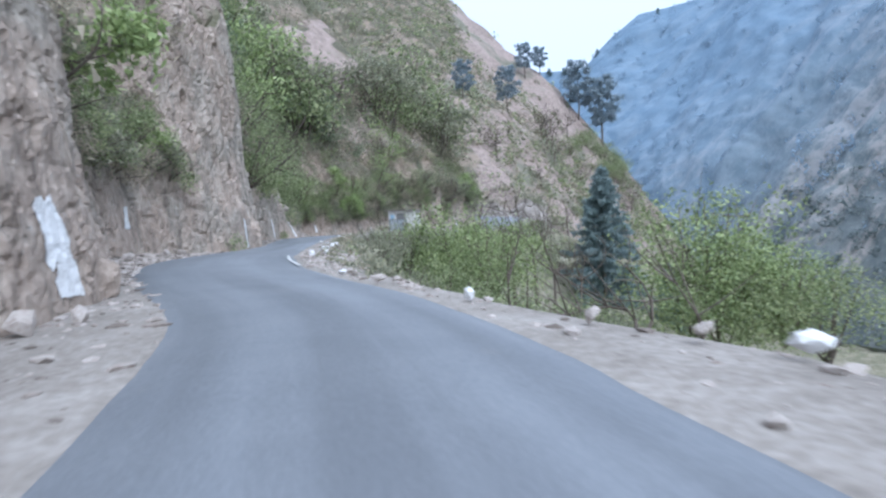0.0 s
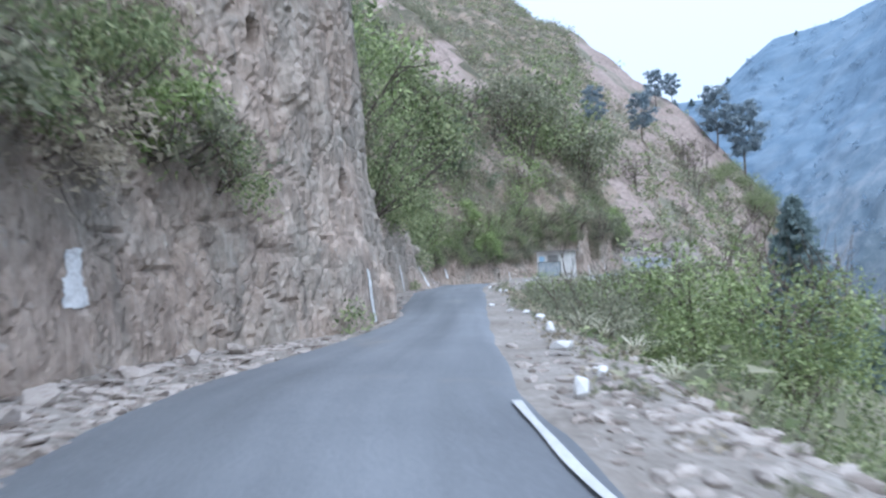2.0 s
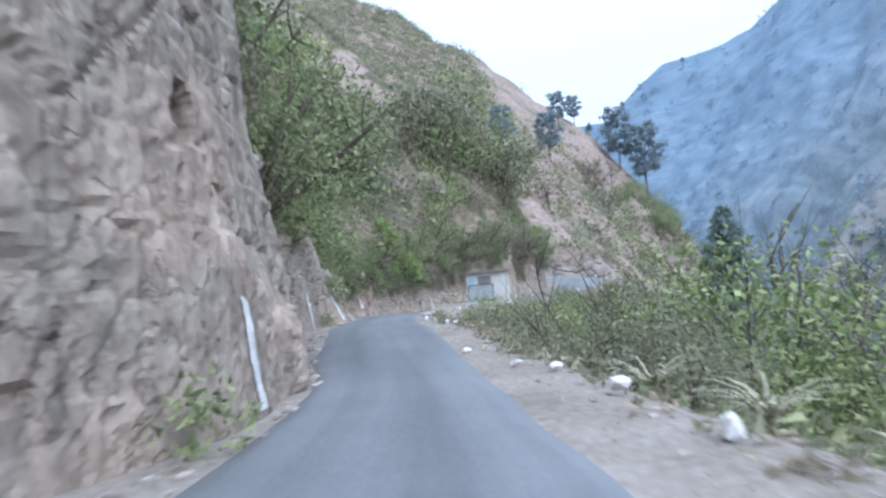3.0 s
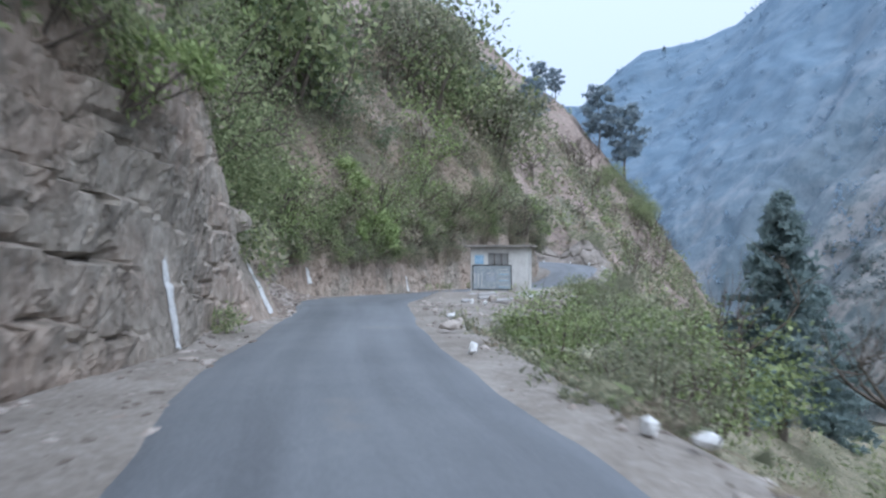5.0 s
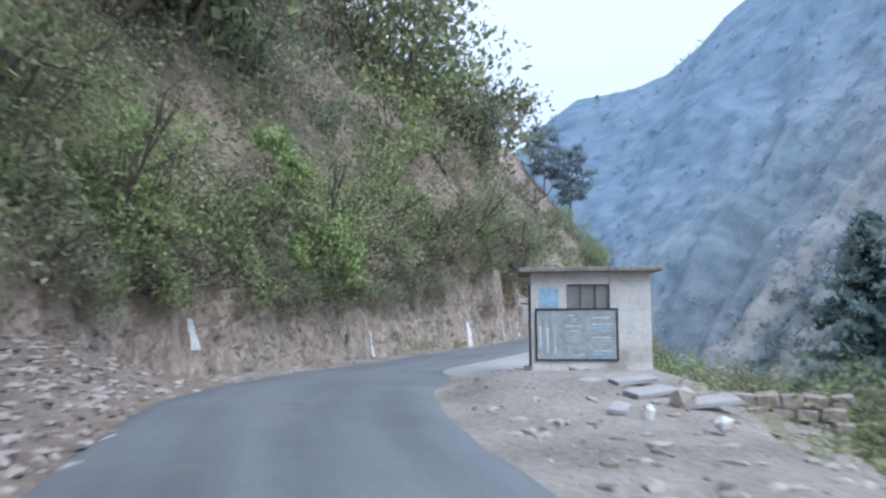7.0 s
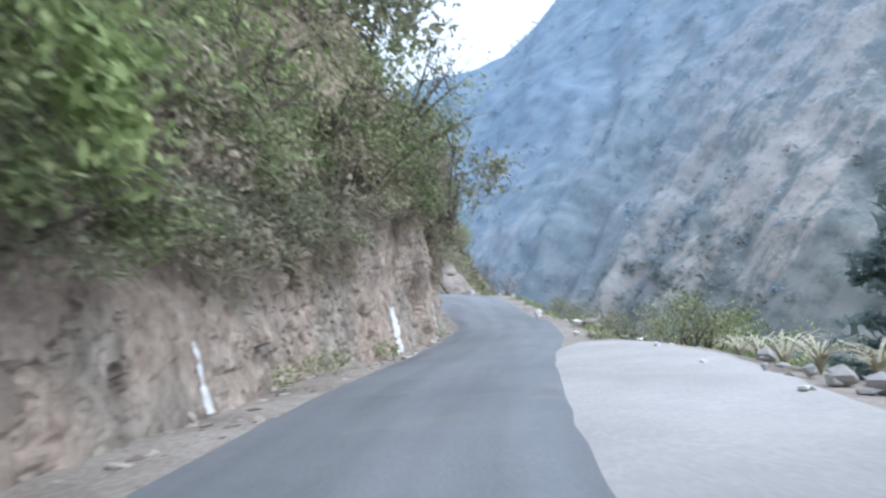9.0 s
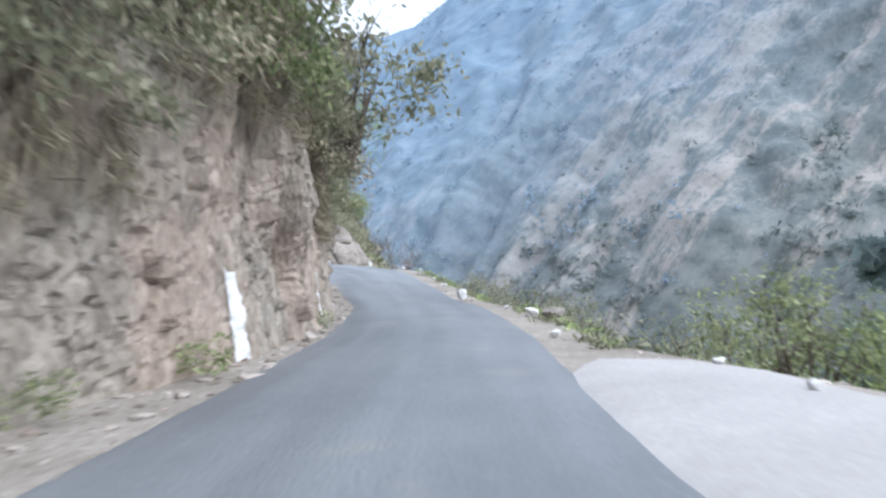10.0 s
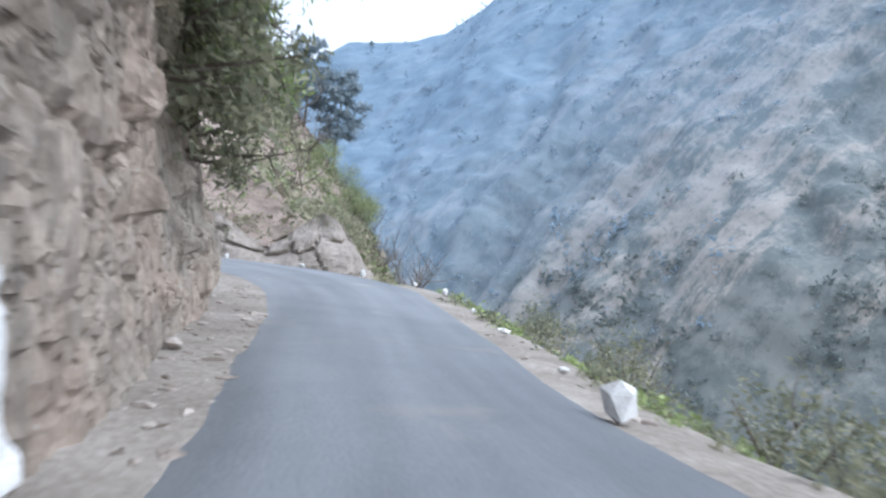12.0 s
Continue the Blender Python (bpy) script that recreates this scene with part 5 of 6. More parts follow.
def round_pine(name, seed, height, label, mat):
    """A tall bare trunk with flat, broken tiers of needles in its upper half."""
    rng = np.random.default_rng(seed)
    ob = tagged(new(name), label, "tree")
    z = np.linspace(-1, height * 0.95, 8)
    v, f = tube(np.stack([0.3 * np.sin(z * 0.3), 0.2 * np.cos(z * 0.25), z], 1), 0.3 * (1 - 0.85 * np.clip(z / height, 0, 1)), 6)
    tr = new("trunk", mesh_of("trunk", v, f, BARK, True))
    tr.parent = ob
    vs = []
    for k in range(26):
        t = 0.34 + 0.64 * k / 25
        r = height * 0.27 * math.sqrt(max(0.08, 1 - ((t - 0.62) / 0.42) ** 2)) * rng.uniform(0.3, 1.0)
        ang = k * 2.4
        s_ = height * rng.uniform(0.075, 0.13)
        vs.append(leaf_cloud(rng, 90, 0.5 / s_, 0.6, 0.1, 0.5, 3) * s_ + np.array((math.cos(ang) * r, math.sin(ang) * r, height * t)))
    v = np.concatenate(vs)
    cr = new("crown", mesh_of("crown", v, quads(len(v) // 3, 3), mat))
    cr.parent = ob
    return ob


ridge = round_pine("ridge_tree", 21, 18, "tall round-crowned pine on the ridge", HAZEPINE)
p_spur = np.array([v.co[:] for v in spur.data.vertices])


def spur_at(x, y):
    return p_spur[np.argmin((p_spur[:, 0] - x) ** 2 + (p_spur[:, 1] - y) ** 2), 2] - 0.4


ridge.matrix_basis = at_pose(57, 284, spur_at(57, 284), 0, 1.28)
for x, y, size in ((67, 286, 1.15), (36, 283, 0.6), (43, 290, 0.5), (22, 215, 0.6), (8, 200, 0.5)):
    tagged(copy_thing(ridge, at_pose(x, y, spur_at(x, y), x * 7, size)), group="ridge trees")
for x, y, size in ((55, 262, 2.0), (62, 268, 2.4), (68, 277, 2.1), (62, 254, 2.2), (73, 282, 1.8), (58, 249, 2.2), (52, 257, 1.7), (46, 246, 1.8), (66, 263, 2.1)):
    tagged(copy_thing(bush_e, at_pose(x, y, spur_at(x, y), x * 31, size)), "dark green bush on the flank of the dry spur", group="spur bushes")
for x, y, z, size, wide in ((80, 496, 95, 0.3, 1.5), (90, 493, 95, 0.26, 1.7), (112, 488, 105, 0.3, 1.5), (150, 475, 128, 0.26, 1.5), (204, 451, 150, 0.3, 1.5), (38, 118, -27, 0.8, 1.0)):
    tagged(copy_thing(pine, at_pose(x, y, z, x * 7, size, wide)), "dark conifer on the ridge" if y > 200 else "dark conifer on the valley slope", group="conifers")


def bare_tree(name, seed, height, spread, label, stems=3, r0=0.12):
    rng = np.random.default_rng(seed)
    ob = tagged(new(name), label, "tree")
    v, f = tube(np.array([(0, 0, -0.6), (0.05, 0, 0.2), (0.02, 0.08, height * 0.3), (0.1, 0.02, height * 0.45)]), (r0 * 1.3, r0 * 1.1, r0 * 0.9, r0 * 0.7), 8)
    tr = new("trunk", mesh_of("trunk", v, f, BARK, True))
    tr.parent = ob
    v, f = limbs(rng, (0.08, 0.02, height * 0.4), height, spread, stems + 2, r0 * 0.65, 0.4, 9)
    b = new("stem", mesh_of("stem", v, f, BARK, True))
    b.parent = ob
    return ob


bt = bare_tree("bare_tree", 5, 7.5, 2.6, "leafless grey tree below the road edge")
bt.matrix_basis = at_pose(4.7, 44, -4.6)
for x, y, z, size, lean in ((-2.3, 43, -3.4, 0.75, 8), (8.5, 52, -6.0, 0.9, 0), (3.2, 66, -4.2, 0.8, -5), (6.5, 47, -4.4, 0.95, 3), (2.2, 57, -4.0, 0.7, 0), (4.4, 95.6, -2.4, 0.34, 6), (5.6, 96.6, -2.4, 0.36, -4), (12, 60, -7.5, 0.9, 5)):
    tagged(copy_thing(bt, at_pose(x, y, z, x * 40, size, 1, lean)), group="bare trees")
tagged(copy_thing(bt, at_pose(6.2, 17.0, -5.3, 0, 0.95, 1, 0, -29)), "dead grey tree leaning out over the slope towards the road", group="bare trees")


rt = np.random.default_rng(23)
for at_ in pick(spur, 22, 24, lambda m: (m[:, 0] > 14) * (m[:, 0] < 84) * (m[:, 2] < 30) * (m[:, 2] > -6) * (m[:, 1] < 275) * 1.0):
    tagged(copy_thing(bt, at_pose(at_[0], at_[1], at_[2] - 0.5, rt.uniform(0, 360), rt.uniform(0.9, 1.6), 1.1, rt.uniform(-6, 6))), "leafless grey tree on the dry spur", group="bare trees on the spur")


def grass_tuft(seed, label):
    rng = np.random.default_rng(seed)
    vs, fs = [], []
    for b in range(46):
        a, l = rng.random() * 6.283, 0.5 + 0.5 * rng.random()
        t = np.linspace(0, 1, 5)
        out, z = l * 0.75 * t**1.6, l * (1.1 * t - 0.62 * t * t)
        w = 0.012 * (1 - t) + 0.003 + 0.02 * (t > 0.7) * (1 - t)
        cx, sx = math.cos(a), math.sin(a)
        base = len(vs)
        for k in range(5):
            vs.append((cx * out[k] - sx * w[k], sx * out[k] + cx * w[k], z[k]))
            vs.append((cx * out[k] + sx * w[k], sx * out[k] - cx * w[k], z[k]))
        fs += [(base + 2 * k, base + 2 * k + 1, base + 2 * k + 3, base + 2 * k + 2) for k in range(4)]
    return tagged(new("grass_tuft", mesh_of("grass_tuft", np.array(vs), np.array(fs), STRAW)), label, "grass", "grass tufts")


tuft = grass_tuft(2, "arching pale dry grass tuft at the road edge")
tuft.matrix_basis = at_pose(-3.0, 30.5, -0.5, 0, 1.2)
for x, y, z, size in ((-2.6, 28.5, -0.7, 1.0), (-3.4, 33.5, -0.6, 1.1), (-2.4, 25.0, -0.6, 0.9), (0.9, 88.4, -1.1, 1.2), (1.6, 89.8, -1.2, 1.3), (2.4, 91.2, -1.3, 1.2), (0.2, 86.8, -1.0, 1.1), (3.0, 92.4, -1.3, 1.0), (-1.0, 84.6, -0.9, 1.0), (1.2, 87.2, -1.3, 1.3), (5.2, 27.0, -1.2, 1.0), (-2.2, 20.0, -0.7, 0.8), (-5.2, 55.0, -0.6, 0.8), (-4.2, 74.6, -0.9, 1.1), (-3.9, 73.8, -1.0, 1.2), (-4.4, 73.2, -0.8, 1.0), (-3.6, 75.2, -1.0, 1.2), (-4.0, 72.4, -1.1, 1.1), (-4.6, 71.4, -0.9, 0.9), (-3.3, 76.3, -1.0, 1.1), (-4.9, 70.2, -0.8, 0.9), (-3.5, 74.4, -1.3, 1.2)):
    copy_thing(tuft, at_pose(x, y, z, x * 99, size))


# ---- stones ----
def stone_mesh(seed, mat, squash=(1, 1, 1), sub=1):
    rng = np.random.default_rng(seed)
    bm = bmesh.new()
    bmesh.ops.create_icosphere(bm, subdivisions=sub, radius=0.5)
    planes = [(Vector(rng.normal(size=3)).normalized(), rng.uniform(0.24, 0.45)) for _ in range(13)]
    for v in bm.verts:
        for nrm, d in planes:
            k = v.co.dot(nrm)
            if k > d:
                v.co -= nrm * (k - d)
        v.co += Vector(rng.normal(size=3)) * 0.012
        v.co = Vector([v.co[i] * squash[i] for i in range(3)])
    me = bpy.data.meshes.new("stone")
    bm.to_mesh(me)
    bm.free()
    me.materials.append(mat)
    return me


white = [stone_mesh(s, PAINT, sq) for s, sq in ((1, (1.0, 0.8, 1.15)), (2, (1.3, 0.9, 0.75)), (3, (0.8, 0.7, 1.5)), (4, (1.5, 0.8, 0.65)))]
WHITE = [(3.34, 5.42, 0.36, 1), (0.64, 9.85, 0.27, 0), (-1.88, 14.8, 0.22, 1), (-3.85, 21.9, 0.3, 0), (-3.55, 23.0, 0.28, 3), (-3.95, 25.2, 0.4, 3), (-4.15, 28.4, 0.3, 0), (-4.4, 30.9, 0.3, 1), (-4.8, 33.1, 0.22, 1), (-5.3, 34.0, 0.2, 3), (-6.0, 36.5, 0.22, 1),
         (-7.55, 53.4, 0.28, 0), (-7.5, 60.3, 0.36, 1), (-6.55, 47.7, 0.24, 0), (-6.25, 47.2, 0.24, 1), (-7.3, 62.2, 0.2, 1), (-6.1, 69.7, 0.3, 2), (-5.7, 68.6, 0.34, 1), (-6.6, 71.0, 0.26, 3), (8.7, 112.3, 0.62, 0), (6.3, 104.7, 0.4, 1), (3.3, 99.9, 0.3, 1), (2.5, 95.4, 0.24, 3), (1.5, 93.4, 0.24, 0), (-0.3, 89.8, 0.2, 1),
         (-1.9, 86.2, 0.2, 3), (12.3, 120.0, 0.36, 3), (14.3, 124.6, 0.3, 1), (15.9, 129.3, 0.42, 0), (16.6, 133.2, 0.34, 1), (16.0, 137.6, 0.42, 2), (14.2, 141.4, 0.36, 1), (11.2, 145.0, 0.36, 0), (7.5, 107.6, 0.22, 1), (10.4, 115.4, 0.2, 1)]
for x, y, s, k in WHITE:
    zz = road_z(y) + -0.08
    ob = tagged(new("edge_stone", white[k]), "whitewashed boulder marking the road edge", "stone", "white edge stones")
    ob.matrix_basis = pose(x, y, zz + s * 0.42, (x * 31) % 24 - 12, (y * 17) % 24 - 12, (x * 53 + y * 29) % 360) @ Matrix.Diagonal((s, s, s, 1))
p_verge = np.array([v.co[:] for v in left_verge.data.vertices])
brown = [stone_mesh(s, GRAVEL, sq) for s, sq in ((11, (1.4, 0.9, 0.7)), (12, (1.0, 1.0, 0.8)), (13, (1.2, 0.8, 0.9)), (14, (0.9, 1.2, 0.6)))]
for k, (x, y, s) in enumerate(((-7.7, 57.1, 0.5), (-7.4, 58.3, 0.34),  (1.9, 7.4, 0.3), (2.7, 6.2, 0.3), (-0.9, 12.6, 0.3), (-4.9, 8.2, 0.5), (-4.6, 9.0, 0.4), (-9.2, 21, 0.4), (-9.4, 22.9, 0.42), (-9.3, 24.2, 0.36), (-8.9, 20.2, 0.35), (-9.3, 25.6, 0.4), (-8.3, 17.5, 0.4), (-14.0, 66.6, 0.35),
                               (-14.4, 69.6, 0.4), (-12.6, 59.6, 0.4), (-13.2, 64.4, 0.45), (-5.2, 70.6, 0.6), (-10.1, 89.4, 0.45), (-12.2, 86.4, 0.5), (-5.2, 75.6, 0.55), (-5.9, 75.0, 0.4), (-8.9, 90.6, 0.3), (-0.9, 102.2, 0.3), (4.6, 116.8, 0.35))):
    ob = tagged(new("loose_rock", brown[k % 4]), "angular brown rock fallen beside the road", "rock", "fallen rocks")
    near_ = np.argmin((p_verge[:, 0] - x) ** 2 + (p_verge[:, 1] - y) ** 2)
    lift = max(0.0, p_verge[near_, 2] - road_z(y)) if np.hypot(*(p_verge[near_, :2] - (x, y))) < 0.7 else 0.0
    ob.matrix_basis = pose(x, y, road_z(y) + s * 0.22 + lift, 10 * k % 30, 17 * k % 30, 47 * k) @ Matrix.Diagonal((s, s, s, 1))


for x, y, z, s_, turn in ((6.3, 103.75, -1.0, 0.8, 35), (6.1, 103.0, -1.1, 0.5, 80)):
    ob = tagged(new("boulder", stone_mesh(57, ROOFING, (1.6, 0.9, 0.6))), "dark grey boulder at the edge of the drop", "rock", "edge boulders")
    ob.matrix_basis = pose(x, y, z + 0.25 * s_, 6, -8, turn) @ Matrix.Diagonal((s_, s_, s_, 1))


def rubble(name, places, sizes, mat, label, seed, flat=0.6, singles=150, single=("fallen_stone", "flat tan stone", "fallen stones")):
    """Loose stones: the largest are things of their own on ten shared shapes, the rest one heap."""
    rng = np.random.default_rng(seed)
    largest = np.argsort(-sizes)[:singles]
    shapes = [stone_mesh(seed * 10 + k, mat, (1.35 + 0.05 * k, 0.85 + 0.04 * (k % 4), flat * (0.8 + 0.06 * (k % 5)) * 1.2)) for k in range(10)]
    for k, i in enumerate(largest):
        ob = tagged(new(single[0], shapes[k % 10]), single[1], "stone", single[2])
        x, y, z = places[i]
        ob.matrix_basis = pose(x, y, z + 0.1 * sizes[i] * flat, (k * 37) % 17 - 8, (k * 53) % 17 - 8, (k * 71) % 360) @ Matrix.Diagonal((sizes[i] * 1.1, sizes[i] * 1.1, sizes[i] * 1.1, 1))
    places, sizes = np.delete(places, largest, 0), np.delete(sizes, largest)
    bm = bmesh.new()
    bmesh.ops.create_icosphere(bm, subdivisions=1, radius=0.5)
    v0 = np.array([v.co[:] for v in bm.verts])
    f0 = np.array([[v.index for v in f.verts] for f in bm.faces])
    bm.free()
    vs, fs = [], []
    for i, (at, s) in enumerate(zip(places, sizes)):
        a = rng.random() * 6.283
        r = np.array(((math.cos(a), -math.sin(a), 0), (math.sin(a), math.cos(a), 0), (0, 0, 1)))
        v = (v0 * (1 + 0.45 * rng.normal(size=(len(v0), 1)) * 0.6) * (0.6 + 0.8 * rng.random(3)) * np.array((1.25, 0.9, flat))) @ r * s
        vs.append(v + at)
        fs.append(f0 + i * len(v0))
    return tagged(new(name, mesh_of(name, np.concatenate(vs), np.concatenate(fs), mat)), label, "rubble", kind="stuff")


def left_weight(m):
    t = np.exp(-(((m[:, 1] - 20) / 6) ** 2)) * 4.5 + np.exp(-(((m[:, 1] - 70) / 7) ** 2)) * 3 + 0.35
    near = np.min(np.linalg.norm(m[:, None, :2] - wall[::14][None], axis=2), axis=1)
    return t * (m[:, 1] > 2) * (m[:, 1] < 128) * (near < 4.5) * np.clip(1.4 - near / 2.2, 0.12, 1)


pl = pick(left_verge, 6400, 71, left_weight)
rubble("fallen_stones", pl, 0.05 + 0.22 * rng.random(6400) ** 3, GRAVEL, "loose flat stones fallen from the cliff", 71, 0.38, 240, ("fallen_stone", "flat tan stone fallen from the cliff onto the verge", "stones below the cliff"))
pr = pick(right_verge, 2600, 72, lambda m: (m[:, 1] > 2) * (m[:, 1] < 128) * ((m[:, 1] < 79) + 0.25) * (0.4 + 4.5 * np.exp(-(((m[:, 1] - 19) / 6) ** 2)) + 1.0 * np.exp(-(((m[:, 1] - 66) / 6) ** 2))))
near_ = np.argmin(((pr[:, None, :2] - gd[None]) ** 2).sum(2), 1)
pr = pr[((pr[:, :2] - gd[near_]) * gn[near_]).sum(1) > 0.15]
rubble("verge_stones", pr, 0.03 + 0.2 * rng.random(len(pr)) ** 4, GRAVEL, "stony debris on the outer verge", 72, 0.6, 120, ("verge_stone", "angular tan stone lying on the outer dirt verge", "stones on the outer verge"))

# ---- paint on the rock ----
MARKS = [(10.1, 0.2, 1.7, 0.85, -0.45), (22.4, 1.05, 1.8, 0.5, 0.1), (31.0, 0.05, 1.35, 0.24, -0.2), (36.8, 0.1, 0.75, 0.14, -0.05), (45.2, 0.1, 1.0, 0.14, -0.1), (53.6, 0.0, 1.55, 0.3, -0.3), (61.2, 0.1, 1.5, 0.28, -0.15), (81.7, 0.7, 1.65, 0.36, -0.2), (91.0, 0.0, 1.2, 0.2, -0.2), (99.9, 0.0, 1.4, 0.5, -0.05), (105.2, 0.0, 1.3, 0.22, -0.12), (110.9, 0.0, 1.35, 0.36, 0.05)]
FINE = 4
for k, (y, z0, z1, w, lean) in enumerate(MARKS):
    i0 = int(np.argmin(abs(wall[:, 1] - y)))
    span = int((w + abs(lean)) / STEP) + 3
    j1 = int(np.argmax(cliff_grid[i0, :, 2] > road_z(y) + z1 + 0.2)) + 1
    sub = cliff_grid[i0 - span : i0 + span + 1, :j1]
    uu = np.linspace(0, sub.shape[0] - 1.001, (sub.shape[0] - 1) * FINE)
    vv = np.linspace(0, sub.shape[1] - 1.001, (sub.shape[1] - 1) * FINE)
    iu, iv = uu.astype(int), vv.astype(int)
    fu, fv = (uu - iu)[:, None, None], (vv - iv)[None, :, None]
    pv = (sub[iu][:, iv] * (1 - fu) + sub[iu + 1][:, iv] * fu) * (1 - fv) + (sub[iu][:, iv + 1] * (1 - fu) + sub[iu + 1][:, iv + 1] * fu) * fv
    along = ((uu - span) * STEP)[:, None] + 0 * vv[None]
    hh = (pv[:, :, 2] - road_z(y) - z0) / (z1 - z0)
    wob_ = fbm(np.stack([along.ravel() * 5, hh.ravel() * 5, 0 * hh.ravel() + k], 1), 3, 44).reshape(hh.shape)
    inside = (abs(along - lean * (hh - 0.5)) < 0.5 * w * (1.2 - 0.45 * hh) * (1 + 0.55 * wob_)) & (hh > 0.04 * wob_) & (hh < 1 + 0.1 * wob_)
    pv[:, :, :2] -= wn_[i0] * 0.022
    fc = grid_faces(*hh.shape)[(inside[:-1, :-1] & inside[1:, 1:]).ravel()]
    used, back = np.unique(fc, return_inverse=True)
    tagged(new("painted_mark", mesh_of("painted_mark", pv.reshape(-1, 3)[used], back.reshape(-1, 4), PAINT)), "white limewash stripe painted on the rock", "road marking", "painted rock marks")
lp = spline([(-4.46, 21.4), (-4.06, 19.6), (-3.65, 18.2), (-3.22, 16.93)], 0.15)
ld = np.gradient(lp, axis=0)
ld /= np.linalg.norm(ld, axis=1)[:, None]
lg = np.zeros((len(lp), 2, 3))
for c_, o in ((0, 0.042), (1, -0.042)):
    lg[:, c_, :2] = lp + np.stack([ld[:, 1], -ld[:, 0]], 1) * (o + 0.008 * np.sin(np.arange(len(lp)) * 0.5 + o * 20))[:, None]
lg[:, :, 2] = road_z(lg[:, :, 1]) + 0.034
tagged(grid_ob("edge_line", lg, CONCRETE, smooth=False), "worn white painted line at the asphalt edge", "road marking", kind="structure")

# ---- pale concrete lay-by beside the road ----
psel = (gd[:, 1] > 78.5) & (gd[:, 1] < 97.5)
pa, pn = gd[psel], gn[psel]
yy = pa[:, 1]
inner = np.interp(yy, (78.5, 80, 83, 95, 97.5), (1.6, 0.1, -0.4, -0.4, 0.5)) + 0.12 * fbm(np.stack([yy * 1.3, yy * 0, yy * 0], 1), 3, 12)
outer = np.interp(yy, (78.5, 80, 82, 86, 90, 93, 96, 97.5), (2.3, 2.9, 3.1, 3.3, 3.3, 3.3, 2.6, 1.2)) + 0.2 * fbm(np.stack([yy * 0.9, yy * 0 + 4, yy * 0], 1), 3, 12)
tq = np.linspace(0, 1, 9)
pg = np.zeros((len(pa), 9, 3))
pg[:, :, :2] = pa[:, None] + pn[:, None] * (inner[:, None] + (outer - inner)[:, None] * tq[None])[:, :, None]
pg[:, :, 2] = road_z(pa[:, 1])[:, None] + 0.035 - 0.05 * tq[None] ** 2
pg[:, (0, 8), 2] -= 0.08
tagged(grid_ob("lay_by", pg, PALE), "pale worn concrete lay-by at the road edge", "pavement", kind="structure")

pale_stones = [stone_mesh(s_, PALE, sq) for s_, sq in ((31, (1.3, 0.9, 0.8)), (32, (1.0, 0.9, 1.1)), (33, (1.6, 0.8, 0.6)))]
kerb_rng = np.random.default_rng(17)
for k in range(26):
    i_ = int(np.clip(k / 25 * (len(pg) - 12) + 5 + kerb_rng.uniform(-0.8, 0.8), 0, len(pg) - 1))
    s_ = kerb_rng.uniform(0.14, 0.3) if k % 6 else kerb_rng.uniform(0.38, 0.5)
    ob = tagged(new("kerb_stone", pale_stones[k % 3]), "rough pale stone edging the concrete lay-by", "stone", "lay-by edge stones")
    at_ = pg[i_, 8] + np.array((*(pn[i_] * kerb_rng.uniform(-0.1, 0.25)), 0.03 + s_ * 0.3))
    ob.matrix_basis = pose(*at_, kerb_rng.uniform(-15, 15), kerb_rng.uniform(-15, 15), kerb_rng.uniform(0, 360)) @ Matrix.Diagonal((s_, s_, s_, 1))

# ---- the roadside hut ----
hut = tagged(new("roadside_hut"), "whitewashed roadside shelter with flat slab roof and notice board", "hut")
hut.matrix_world = pose(-5.45, 77.75, -0.64, 0, 0, -14)
H, A, D = 2.7, 2.9, 2.6


def hut_part(name, size, at, mat, label="", bevel=0.012):
    return part(name, box(size, at, bevel), mat, hut, label)


hut_part("plinth", (A + 0.3, D + 0.5, 0.5), (A / 2, D / 2, -0.03), CONCRETE, "rough grey concrete plinth")
hut_part("wall_lower", (A, 0.16, 1.55), (A / 2, 0.08, 0.975), PLASTER)
hut_part("wall_pier_left", (0.88, 0.16, H - 1.75), (0.44, 0.08, 1.75 + (H - 1.75) / 2), PLASTER)
hut_part("wall_pier_right", (0.98, 0.16, H - 1.75), (A - 0.49, 0.08, 1.75 + (H - 1.75) / 2), PLASTER)
hut_part("lintel", (1.04, 0.15, 0.3), (1.4, 0.08, H - 0.15), PLASTER)
for size, at in (((0.16, D - 0.16, 1.22), (A - 0.08, D / 2 + 0.08, 0.81)), ((0.16, D - 0.16, H - 2.08), (A - 0.08, D / 2 + 0.08, 2.08 + (H - 2.08) / 2)), ((0.16, 0.6, 0.66), (A - 0.08, 0.46, 1.75)), ((0.16, D - 1.5, 0.66), (A - 0.08, (D + 1.5) / 2, 1.75))):
    hut_part("side_wall", size, at, PLASTER, "", 0.004)
hut_part("back_wall", (A - 0.3, 0.16, H - 0.25), (A / 2 + 0.06, D - 0.08, 0.2 + (H - 0.25) / 2), CONCRETE)
hut_part("window_sill", (0.2, 0.8, 0.04), (A - 0.08, 1.13, 1.44), CONCRETE, "rough sill of the valley window")
hut_part("corner_post", (0.22, 0.22, H - 0.2), (0.11, D - 0.11, 0.2 + (H - 0.2) / 2), DARKPLASTER)
hut_part("beam", (0.18, D - 0.4, 0.24), (0.1, D / 2, H - 0.12), PLASTER, "whitewashed beam over the open side")
hut_part("bench", (0.45, D - 0.5, 0.08), (A - 0.4, D / 2, 0.66), CONCRETE)
hut_part("window_sill", (1.06, 0.08, 0.05), (1.4, 0.0, 1.775), CONCRETE)
for wx in (1.22, 1.58):
    hut_part("window_bar", (0.03, 0.03, 0.6), (wx, 0.05, 2.1), BARK)
